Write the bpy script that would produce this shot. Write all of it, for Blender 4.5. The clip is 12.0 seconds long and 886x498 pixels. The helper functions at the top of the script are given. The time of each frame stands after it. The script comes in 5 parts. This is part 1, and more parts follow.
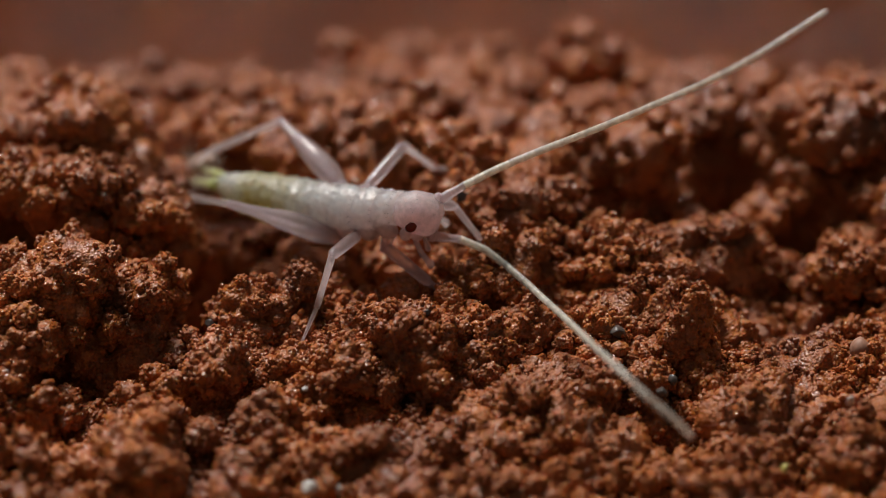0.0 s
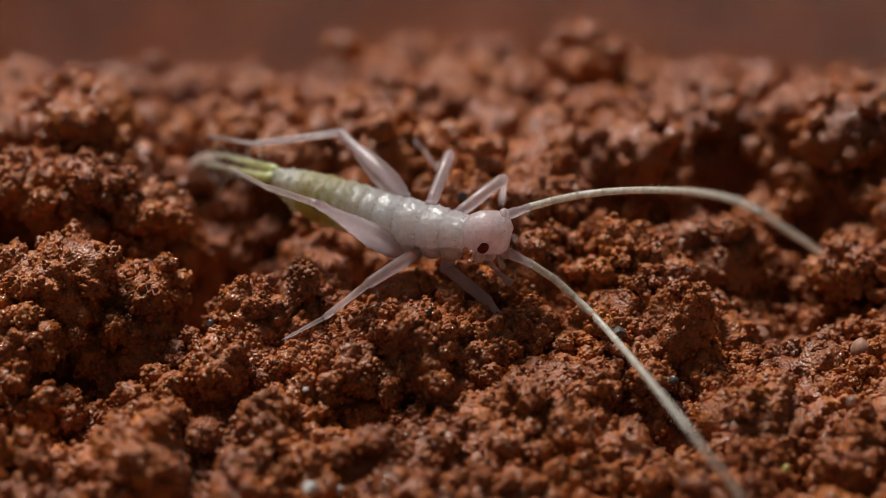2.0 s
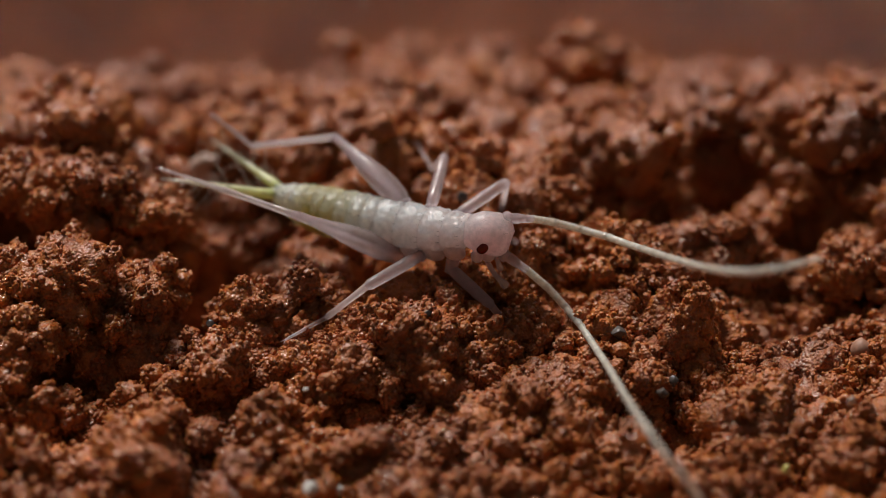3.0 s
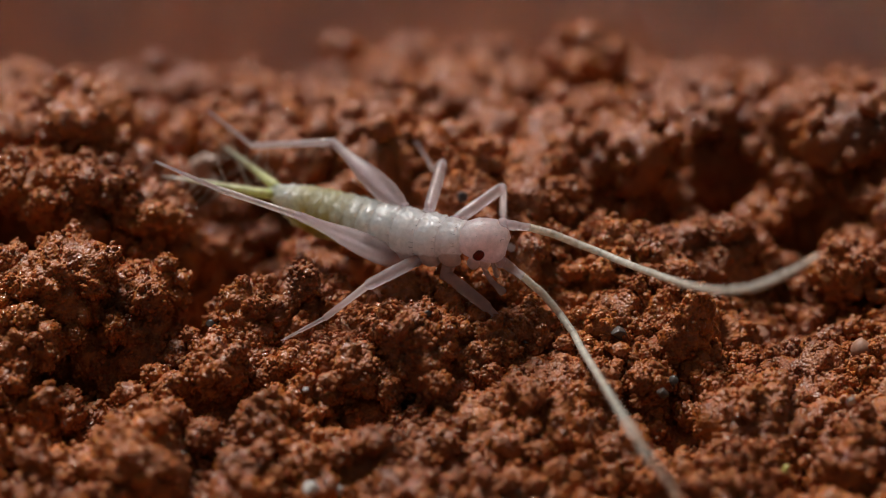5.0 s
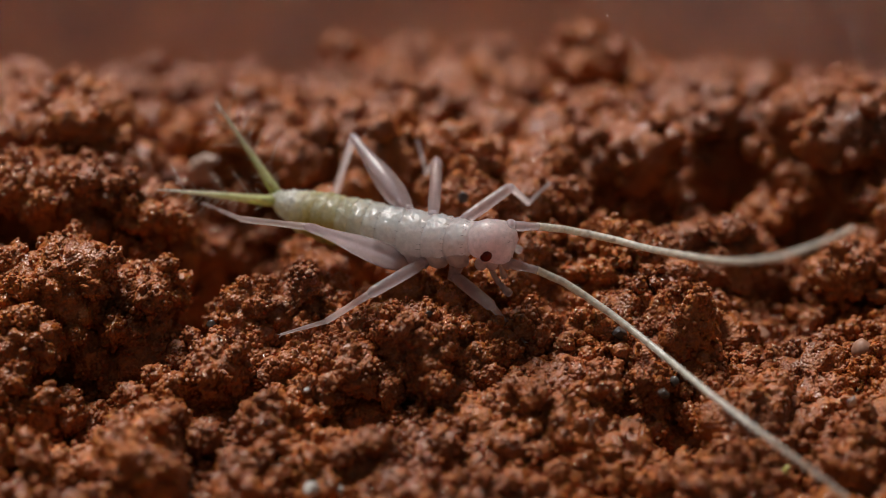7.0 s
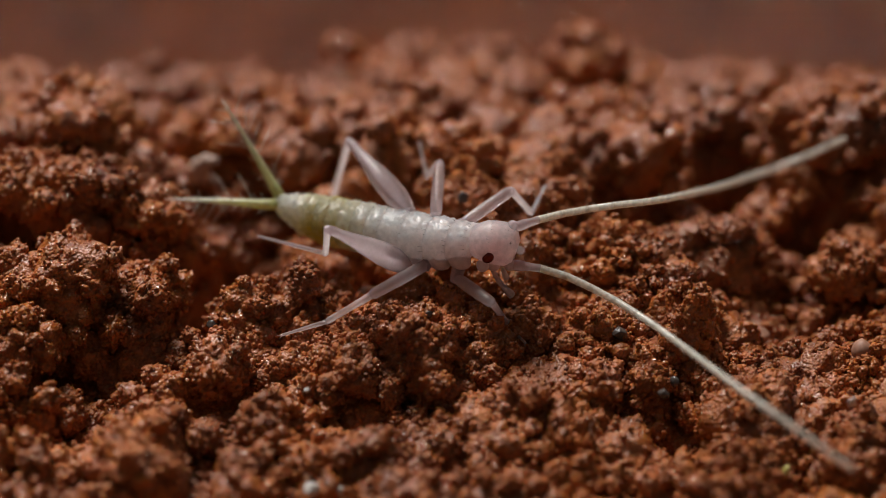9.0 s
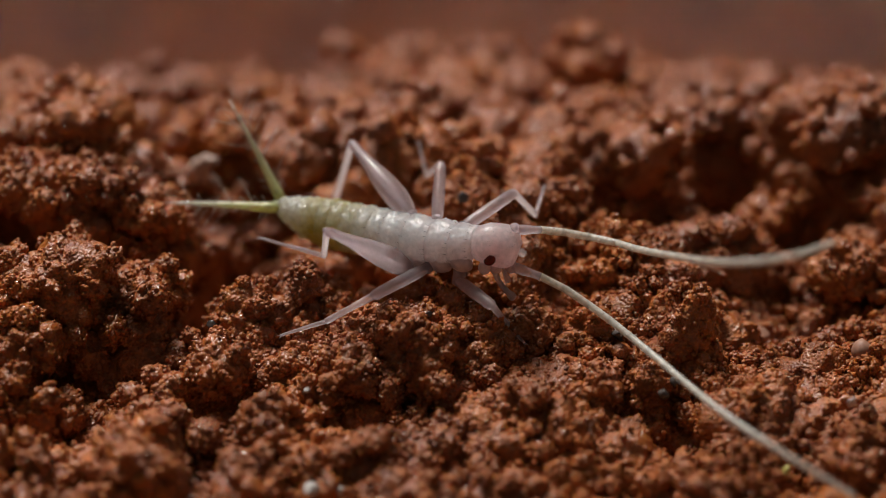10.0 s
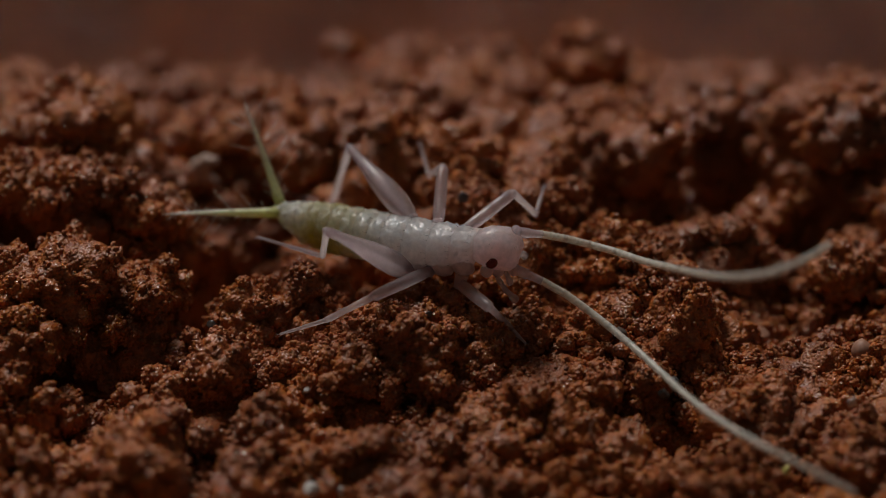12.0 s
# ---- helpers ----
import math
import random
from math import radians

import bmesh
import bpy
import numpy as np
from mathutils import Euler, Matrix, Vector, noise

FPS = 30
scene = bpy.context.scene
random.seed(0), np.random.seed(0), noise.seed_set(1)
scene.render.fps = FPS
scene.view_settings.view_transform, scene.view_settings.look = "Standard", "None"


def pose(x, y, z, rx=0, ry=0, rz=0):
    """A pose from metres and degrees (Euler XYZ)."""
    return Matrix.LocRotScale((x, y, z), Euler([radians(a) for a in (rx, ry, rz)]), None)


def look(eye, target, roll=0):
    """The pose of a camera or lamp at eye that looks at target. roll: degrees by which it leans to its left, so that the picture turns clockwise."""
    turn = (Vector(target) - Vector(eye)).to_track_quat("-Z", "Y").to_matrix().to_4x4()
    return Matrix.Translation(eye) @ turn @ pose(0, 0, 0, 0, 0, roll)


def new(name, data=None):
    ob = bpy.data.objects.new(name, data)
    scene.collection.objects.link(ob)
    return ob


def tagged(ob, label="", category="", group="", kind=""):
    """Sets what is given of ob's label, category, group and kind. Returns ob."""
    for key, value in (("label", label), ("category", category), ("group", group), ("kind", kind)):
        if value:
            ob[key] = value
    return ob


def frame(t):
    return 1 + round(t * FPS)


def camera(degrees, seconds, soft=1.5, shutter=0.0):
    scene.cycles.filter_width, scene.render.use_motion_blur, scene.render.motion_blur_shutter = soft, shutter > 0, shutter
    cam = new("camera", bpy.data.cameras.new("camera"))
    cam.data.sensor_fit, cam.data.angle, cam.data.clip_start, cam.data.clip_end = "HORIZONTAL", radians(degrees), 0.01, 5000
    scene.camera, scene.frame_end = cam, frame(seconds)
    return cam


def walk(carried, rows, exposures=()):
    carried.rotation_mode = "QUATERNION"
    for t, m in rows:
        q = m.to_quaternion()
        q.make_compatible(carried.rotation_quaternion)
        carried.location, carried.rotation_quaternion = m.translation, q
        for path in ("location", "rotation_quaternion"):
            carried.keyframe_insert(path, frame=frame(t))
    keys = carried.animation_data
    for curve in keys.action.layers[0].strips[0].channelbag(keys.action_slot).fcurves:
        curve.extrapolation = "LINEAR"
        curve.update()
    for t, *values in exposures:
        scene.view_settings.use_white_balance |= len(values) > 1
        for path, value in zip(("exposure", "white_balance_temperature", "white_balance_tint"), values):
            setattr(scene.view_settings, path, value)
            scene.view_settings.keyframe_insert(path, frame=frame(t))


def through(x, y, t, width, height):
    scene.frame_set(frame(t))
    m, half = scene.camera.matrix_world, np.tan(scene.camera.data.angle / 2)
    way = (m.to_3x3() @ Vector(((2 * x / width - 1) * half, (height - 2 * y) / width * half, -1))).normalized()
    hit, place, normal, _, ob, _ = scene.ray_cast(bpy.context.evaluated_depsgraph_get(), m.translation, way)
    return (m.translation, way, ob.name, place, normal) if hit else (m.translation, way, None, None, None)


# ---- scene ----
# A macro view of soil crumbs: 1 mm is 0.001 throughout, MM turns millimetres into metres.
MM = 0.001
cam = camera(20, 12.0, soft=0.6)
EYE = (0.0, -43.43 * MM, 36.45 * MM)
UNIT = 0.01276 * MM


def aim(right, down):
    """The camera's pose when the view has settled by that many small units."""
    return look(EYE, (-right * UNIT, down * UNIT * 0.643, down * UNIT * 0.766))


walk(cam, [(0.0, aim(0, 0)), (1.0, aim(1.5, 1.3)), (5.0, aim(1.7, 1.5)), (6.0, aim(3, 2)), (12.0, aim(3, 2.7))],
     exposures=[(0.0, 0.0), (11.8, 0.0), (12.0, -1.0)])
cam.data.dof.use_dof = True
cam.data.dof.focus_distance = 54.6 * MM
cam.data.dof.aperture_fstop = 37.0

# ---- light: a dim room and one lamp above and behind the subject ----
world = bpy.data.worlds.new("room_light")
world.use_nodes = True
scene.world = world
world.node_tree.nodes["Background"].inputs[0].default_value = (1.0, 0.95, 0.91, 1)
world.node_tree.nodes["Background"].inputs[1].default_value = 0.056

key = new("key_lamp", bpy.data.lights.new("key_lamp", "SUN"))
key.data.energy = 4.0
key.data.angle = radians(18)
key.data.color = (1.0, 0.95, 0.9)
key.matrix_world = look((-12 * MM, 29 * MM, 34 * MM), (0, 0, 0))
# ---- materials ----
def node_material(name):
    m = bpy.data.materials.new(name)
    m.use_nodes = True
    return m, m.node_tree.nodes, m.node_tree.links, m.node_tree.nodes["Principled BSDF"]


def noise_node(nodes, links, coord, scale, detail=4.0, rough=0.6):
    n = nodes.new("ShaderNodeTexNoise")
    n.inputs["Scale"].default_value = scale
    n.inputs["Detail"].default_value = detail
    n.inputs["Roughness"].default_value = rough
    links.new(coord, n.inputs["Vector"])
    return n.outputs["Fac"]


def ramp_node(nodes, links, fac, stops):
    r = nodes.new("ShaderNodeValToRGB")
    while len(r.color_ramp.elements) < len(stops):
        r.color_ramp.elements.new(0.5)
    for e, (p, c) in zip(r.color_ramp.elements, stops):
        e.position, e.color = p, (*c, 1)
    links.new(fac, r.inputs["Fac"])
    return r.outputs["Color"]


def mix_node(nodes, links, fac, a, b, mode="MIX"):
    m = nodes.new("ShaderNodeMix")
    m.data_type, m.blend_type = "RGBA", mode
    for sock, v in ((m.inputs[0], fac), (m.inputs[6], a), (m.inputs[7], b)):
        if isinstance(v, (int, float)):
            sock.default_value = v
        elif isinstance(v, tuple):
            sock.default_value = (*v, 1)
        else:
            links.new(v, sock)
    return m.outputs[2]


def bump_node(nodes, links, height, distance, strength=1.0, normal=None):
    b = nodes.new("ShaderNodeBump")
    b.inputs["Distance"].default_value = distance
    b.inputs["Strength"].default_value = strength
    links.new(height, b.inputs["Height"])
    if normal is not None:
        links.new(normal, b.inputs["Normal"])
    return b.outputs["Normal"]


def soil_material(name, tint=(1, 1, 1), wet=0.3):
    """Damp red earth: dull and glossy patches, amber where light soaks through the grains."""
    m, nodes, links, bsdf = node_material(name)
    pos = nodes.new("ShaderNodeNewGeometry").outputs["Position"]
    broad = noise_node(nodes, links, pos, 420, 5, 0.6)
    fine = noise_node(nodes, links, pos, 5200, 4, 0.65)
    grey = noise_node(nodes, links, pos, 900, 4, 0.7)
    col = ramp_node(nodes, links, broad, [(0.3, (0.19, 0.053, 0.008)), (0.5, (0.33, 0.098, 0.013)), (0.68, (0.46, 0.152, 0.022))])
    grain = ramp_node(nodes, links, fine, [(0.34, (0.66, 0.63, 0.6)), (0.5, (0.95, 0.94, 0.9)), (0.66, (1.25, 1.25, 1.15))])
    col = mix_node(nodes, links, 1.0, col, grain, "MULTIPLY")
    pale = ramp_node(nodes, links, grey, [(0.56, (0, 0, 0)), (0.72, (0.35, 0.35, 0.35))])
    col = mix_node(nodes, links, pale, col, (0.28, 0.14, 0.085))
    col = mix_node(nodes, links, 1.0, col, tint, "MULTIPLY")
    links.new(col, bsdf.inputs["Base Color"])
    vor = nodes.new("ShaderNodeTexVoronoi")
    vor.feature = "SMOOTH_F1"
    vor.inputs["Smoothness"].default_value = 0.35
    vor.inputs["Scale"].default_value = 12500
    links.new(pos, vor.inputs["Vector"])
    up = nodes.new("ShaderNodeMath")
    up.operation = "SUBTRACT"
    up.inputs[0].default_value = 1.0
    links.new(vor.outputs["Distance"], up.inputs[1])
    n = bump_node(nodes, links, up.outputs[0], 0.042 * MM, 1.0)
    n = bump_node(nodes, links, noise_node(nodes, links, pos, 30000, 3, 0.6), 0.006 * MM, 0.9, n)
    links.new(n, bsdf.inputs["Normal"])
    links.new(bump_node(nodes, links, noise_node(nodes, links, pos, 25000, 2, 0.6), 0.05 * MM, 1.0, n), bsdf.inputs["Coat Normal"])
    bsdf.inputs["Coat Weight"].default_value = 0.7
    bsdf.inputs["Coat Roughness"].default_value = 0.1
    gloss = ramp_node(nodes, links, noise_node(nodes, links, pos, 2600, 3, 0.6), [(0.36, (wet,) * 3), (0.48, (wet + 0.2,) * 3), (0.68, (wet + 0.4,) * 3)])
    links.new(gloss, bsdf.inputs["Roughness"])
    bsdf.inputs["IOR"].default_value = 1.45
    bsdf.inputs["Subsurface Weight"].default_value = 0.35
    bsdf.inputs["Subsurface Radius"].default_value = (1.0, 0.36, 0.08)
    bsdf.inputs["Subsurface Scale"].default_value = 0.05 * MM
    return m


def skin_material(name, stops, axis_from, axis_to, clear=0.0, rough=0.28, sss=0.9, mottled=0.18, glass=0.0, relief=0.012, depth=0.9, coat=0.0, specks=0.0, through=0.0, pale_back=0.0):
    """Soft translucent skin whose colour runs along the animal's own x axis, from axis_from to axis_to (millimetres)."""
    m, nodes, links, bsdf = node_material(name)
    obj = nodes.new("ShaderNodeTexCoord").outputs["Object"]
    sep = nodes.new("ShaderNodeSeparateXYZ")
    links.new(obj, sep.inputs[0])
    span = nodes.new("ShaderNodeMapRange")
    span.inputs["From Min"].default_value = axis_from * MM
    span.inputs["From Max"].default_value = axis_to * MM
    links.new(sep.outputs["X"], span.inputs["Value"])
    wob = nodes.new("ShaderNodeMath")
    wob.operation = "MULTIPLY_ADD"
    links.new(noise_node(nodes, links, obj, 2600, 3), wob.inputs[0])
    wob.inputs[1].default_value = 0.16
    links.new(span.outputs[0], wob.inputs[2])
    off = nodes.new("ShaderNodeMath")
    off.operation = "SUBTRACT"
    links.new(wob.outputs[0], off.inputs[0])
    off.inputs[1].default_value = 0.08
    col = ramp_node(nodes, links, off.outputs[0], stops)
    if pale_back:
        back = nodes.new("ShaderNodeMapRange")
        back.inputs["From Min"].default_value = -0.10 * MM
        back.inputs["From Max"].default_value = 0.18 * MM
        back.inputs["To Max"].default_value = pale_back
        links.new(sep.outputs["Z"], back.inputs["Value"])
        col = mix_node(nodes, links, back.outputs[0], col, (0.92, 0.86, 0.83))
    spots = ramp_node(nodes, links, noise_node(nodes, links, obj, 7000, 3), [(0.35, (1 - mottled,) * 3), (0.65, (1.05, 1.05, 1.05))])
    col = mix_node(nodes, links, 1.0, col, spots, "MULTIPLY")
    if specks:
        cells = nodes.new("ShaderNodeTexVoronoi")
        cells.inputs["Scale"].default_value = 9000
        links.new(obj, cells.inputs["Vector"])
        dots = ramp_node(nodes, links, cells.outputs["Distance"], [(0.1, (specks,) * 3), (0.5, (0, 0, 0))])
        col = mix_node(nodes, links, dots, col, (0.97, 0.95, 0.94))
    links.new(col, bsdf.inputs["Base Color"])
    bsdf.inputs["Roughness"].default_value = rough
    bsdf.inputs["IOR"].default_value = 1.4
    bsdf.inputs["Subsurface Weight"].default_value = sss
    bsdf.inputs["Subsurface Radius"].default_value = (1.0, 0.75, 0.65)
    bsdf.inputs["Subsurface Scale"].default_value = depth * MM
    bsdf.inputs["Coat Weight"].default_value = coat
    bsdf.inputs["Coat Roughness"].default_value = 0.12
    bsdf.inputs["Alpha"].default_value = 1.0 - clear
    bsdf.inputs["Transmission Weight"].default_value = glass
    n = bump_node(nodes, links, noise_node(nodes, links, obj, 11000, 4), relief * MM, 0.7)
    links.new(n, bsdf.inputs["Normal"])
    links.new(bump_node(nodes, links, noise_node(nodes, links, obj, 15000, 3, 0.6), 0.012 * MM, 1.0), bsdf.inputs["Coat Normal"])
    if through:
        glow = nodes.new("ShaderNodeBsdfTranslucent")
        links.new(col, glow.inputs["Color"])
        links.new(n, glow.inputs["Normal"])
        both = nodes.new("ShaderNodeMixShader")
        both.inputs[0].default_value = through
        links.new(bsdf.outputs[0], both.inputs[1])
        links.new(glow.outputs[0], both.inputs[2])
        links.new(both.outputs[0], nodes["Material Output"].inputs["Surface"])
    return m


def plain_material(name, colour, rough=0.3, alpha=1.0, metal=0.0):
    m, nodes, links, bsdf = node_material(name)
    pos = nodes.new("ShaderNodeTexCoord").outputs["Object"]
    v = ramp_node(nodes, links, noise_node(nodes, links, pos, 9000, 3), [(0.3, tuple(c * 0.75 for c in colour)), (0.7, tuple(min(c * 1.15, 1) for c in colour))])
    links.new(v, bsdf.inputs["Base Color"])
    bsdf.inputs["Roughness"].default_value = rough
    bsdf.inputs["Alpha"].default_value = alpha
    bsdf.inputs["Metallic"].default_value = metal
    return m


SOIL = soil_material("red_soil", (1.04, 0.94, 0.86))
SOIL_CLUMP = soil_material("red_soil_clod", (1.06, 0.96, 0.86), 0.28)
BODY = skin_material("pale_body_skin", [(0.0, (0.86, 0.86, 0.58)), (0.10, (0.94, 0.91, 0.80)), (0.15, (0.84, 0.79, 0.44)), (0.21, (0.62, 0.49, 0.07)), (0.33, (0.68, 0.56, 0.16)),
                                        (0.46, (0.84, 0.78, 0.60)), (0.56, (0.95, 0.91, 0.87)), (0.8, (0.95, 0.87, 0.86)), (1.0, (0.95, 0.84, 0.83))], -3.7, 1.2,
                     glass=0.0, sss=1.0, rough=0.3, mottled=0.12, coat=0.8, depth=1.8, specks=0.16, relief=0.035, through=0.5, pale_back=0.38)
HEAD = skin_material("pink_head_skin", [(0.0, (0.94, 0.77, 0.78)), (0.5, (0.88, 0.66, 0.67)), (1.0, (0.94, 0.80, 0.80))], 0.0, 1.0, glass=0.0, sss=1.0, rough=0.3, mottled=0.18, coat=0.8, depth=1.8, specks=0.12, relief=0.035, through=0.5)
LEG = skin_material("glassy_leg_skin", [(0.0, (0.92, 0.84, 0.87)), (1.0, (0.92, 0.84, 0.87))], 0.0, 2.5, rough=0.08, sss=0.2, mottled=0.06, glass=0.86, relief=0.003, clear=0.22, through=0.26, coat=0.6)
THIN = skin_material("clear_shin_skin", [(0.0, (0.96, 0.88, 0.88)), (1.0, (0.96, 0.88, 0.88))], 0.0, 2.0, rough=0.08, sss=0.2, mottled=0.06, glass=0.82, relief=0.003, clear=0.3, through=0.32, coat=1.0)
FEELER = skin_material("straw_feeler_skin", [(0.0, (0.76, 0.68, 0.55)), (1.0, (0.76, 0.68, 0.58))], 0.0, 1.0, rough=0.3, sss=0.6, mottled=0.3, through=0.25, coat=0.5)
TAIL = skin_material("green_tail_skin", [(0.0, (0.76, 0.77, 0.32)), (0.3, (0.80, 0.80, 0.40)), (1.0, (0.88, 0.84, 0.68))], 0.0, 2.5, rough=0.28, sss=0.6, mottled=0.2, glass=0.15, through=0.3, coat=0.6)
PALP = skin_material("milky_palp_skin", [(0.0, (0.92, 0.87, 0.87)), (1.0, (0.92, 0.87, 0.87))], 0.0, 1.0, rough=0.12, sss=0.5, mottled=0.08, glass=0.8, clear=0.15, through=0.35, coat=1.0)
LOBE = skin_material("soft_lobe_skin", [(0.0, (0.95, 0.86, 0.85)), (1.0, (0.95, 0.86, 0.85))], 0.0, 1.0, rough=0.3, sss=0.3, mottled=0.12, glass=0.0, relief=0.02, coat=0.5, depth=0.3, through=0.45)
MUSCLE = skin_material("milky_muscle", [(0.0, (0.93, 0.88, 0.92)), (1.0, (0.93, 0.88, 0.92))], 0.0, 2.5, rough=0.4, sss=0.6, mottled=0.1, clear=0.7, through=0.4)
EYE_RED = plain_material("dark_red_eye", (0.15, 0.014, 0.012), 0.12)
HAIR = plain_material("pale_bristle", (0.7, 0.6, 0.48), 0.35, 0.8)
DARK_HAIR = plain_material("dark_bristle", (0.16, 0.10, 0.09), 0.4)
STONE_DARK = plain_material("dark_mineral", (0.085, 0.07, 0.062), 0.2)
STONE_PALE = plain_material("pale_quartz", (0.62, 0.58, 0.54), 0.15)
SEED = plain_material("yellow_seed", (0.55, 0.48, 0.14), 0.35)
PEBBLE = plain_material("dull_pebble", (0.34, 0.17, 0.11), 0.6)
HUSK = plain_material("pale_husk", (0.62, 0.44, 0.36), 0.35)
# ---- ground ----
def hash3(i, j, k, seed):
    n = (i * 73856093) ^ (j * 19349663) ^ (k * 83492791) ^ (seed * 2654435761 % 4294967291)
    n = (n ^ (n >> 13)) * 1274126177 & 0xFFFFFFFF
    n = (n ^ (n >> 16)) * 2246822519 & 0xFFFFFFFF
    return n ^ (n >> 15)


def domes(p, cell, seed, spread=0.85):
    """Round grains: for each point (n, 3) the height 0..1 of the nearest dome of a jittered lattice of that cell size."""
    q = p / cell
    base = np.floor(q).astype(np.int64)
    best = np.zeros(len(p))
    for a in (-1, 0, 1):
        for b in (-1, 0, 1):
            for c in (-1, 0, 1):
                i, j, k = base[:, 0] + a, base[:, 1] + b, base[:, 2] + c
                h = hash3(i, j, k, seed)
                dx = i + (h & 1023) / 1023.0 - q[:, 0]
                dy = j + ((h >> 10) & 1023) / 1023.0 - q[:, 1]
                dz = k + ((h >> 20) & 1023) / 1023.0 - q[:, 2]
                tall = 0.35 + 0.65 * (hash3(j, k, i, seed + 9) & 255) / 255.0
                d = (dx * dx + dy * dy + dz * dz) / spread ** 2
                best = np.maximum(best, np.sqrt(np.clip(1.0 - d, 0.0, 1.0)) * tall)
    return best


def swell(x, y, scale, seed):
    """Smooth random swell, about -1..1, from a few turned waves."""
    r = np.random.RandomState(seed)
    out = np.zeros_like(x)
    for n in range(7):
        a, f, ph = r.uniform(0, 2 * np.pi), r.uniform(0.6, 1.7) / scale, r.uniform(0, 6.28)
        out += np.sin((x * np.cos(a) + y * np.sin(a)) * 2 * np.pi * f + ph)
    return out / 3.5


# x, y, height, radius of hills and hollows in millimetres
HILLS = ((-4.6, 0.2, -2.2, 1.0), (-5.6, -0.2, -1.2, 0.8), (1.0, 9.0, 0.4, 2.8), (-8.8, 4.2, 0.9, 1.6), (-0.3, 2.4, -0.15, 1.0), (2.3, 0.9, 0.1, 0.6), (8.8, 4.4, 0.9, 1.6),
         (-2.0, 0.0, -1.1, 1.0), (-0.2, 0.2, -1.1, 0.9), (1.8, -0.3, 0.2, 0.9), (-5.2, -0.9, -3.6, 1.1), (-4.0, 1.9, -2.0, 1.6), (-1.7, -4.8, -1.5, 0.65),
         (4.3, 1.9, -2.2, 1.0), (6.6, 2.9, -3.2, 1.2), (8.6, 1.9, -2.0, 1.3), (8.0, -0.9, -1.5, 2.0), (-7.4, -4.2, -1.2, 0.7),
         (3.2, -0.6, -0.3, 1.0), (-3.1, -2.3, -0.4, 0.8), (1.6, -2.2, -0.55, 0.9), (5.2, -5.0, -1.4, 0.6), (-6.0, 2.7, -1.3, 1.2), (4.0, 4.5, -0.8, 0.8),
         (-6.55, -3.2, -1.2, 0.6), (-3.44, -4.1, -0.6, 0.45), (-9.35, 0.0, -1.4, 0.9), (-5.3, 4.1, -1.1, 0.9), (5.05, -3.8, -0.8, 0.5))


def terrain(x, y):
    """Height of the soil bed in millimetres."""
    h = 0.2 * np.clip(y, -4.5, 3.0) + 0.07 * np.clip(y + 4.5, -10, 0) - 0.45 * np.clip(y - 3.0, 0, 9) + 0.2 + (0.2 * swell(x, y, 5.0, 3) + 0.14 * swell(x, y, 2.0, 8)) * np.clip((18 - y) / 6, 0, 1)
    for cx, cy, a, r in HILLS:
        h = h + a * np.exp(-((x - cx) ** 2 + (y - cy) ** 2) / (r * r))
    h = h - np.where(y > 0.5, 1.3, 0.5) * np.clip((15 - y) / 5, 0, 1) * np.clip(-swell(x, y, 2.6, 31) - 0.2, 0, 1)
    edge = 9.0 + 2.6 * np.exp(-((x - 1.5) / 3.6) ** 2) + 0.45 * np.sin(x * 0.9 + 1.0)
    past = np.clip(y - edge, 0, 400)
    fall = np.clip(past / 14.0, 0, 1)
    h = h - 14.0 * fall * fall * (3 - 2 * fall) - 2.6 * np.clip(past, 0, 3) / 3
    bank = np.clip(y - 21.0, 0, 170)
    return h + 1.0 * bank + 0.6 * swell(x * 0.3, y, 16.0, 21) * np.clip(bank / 10.0, 0, 1)


def spaced(lo, hi, step, far_lo, far_hi):
    mid = list(np.arange(lo, hi + step / 2, step))
    d, a, b = step, [lo], [mid[-1]]
    while a[-1] > far_lo:
        d *= 1.18
        a.append(a[-1] - d)
    d = step
    while b[-1] < far_hi:
        d *= 1.18
        b.append(b[-1] + d)
    return np.array(a[:0:-1] + mid + b[1:])


def mesh_from(name, verts, faces, material, smooth=True):
    me = bpy.data.meshes.new(name)
    nv, nf, k = len(verts), len(faces), faces.shape[1]
    me.vertices.add(nv)
    me.vertices.foreach_set("co", np.ascontiguousarray(verts, dtype=np.float32).ravel())
    me.loops.add(nf * k)
    me.loops.foreach_set("vertex_index", np.ascontiguousarray(faces, dtype=np.int32).ravel())
    me.polygons.add(nf)
    me.polygons.foreach_set("loop_start", np.arange(0, nf * k, k, dtype=np.int32))
    me.polygons.foreach_set("use_smooth", np.full(nf, smooth))
    me.update(calc_edges=True)
    me.materials.append(material)
    return me


def crumble(p, n, seed, sizes):
    """Push points (n, 3) out along their normals by layered grains; sizes: (cell, height) in millimetres."""
    lift = np.zeros(len(p))
    for s, (cell, amp) in enumerate(sizes):
        lift += amp * (domes(p + n * lift[:, None] * 0.5, cell, seed + s) - (0.6 if cell > 1.2 else 0.34))
    return p + n * lift[:, None]


SURFACE = []


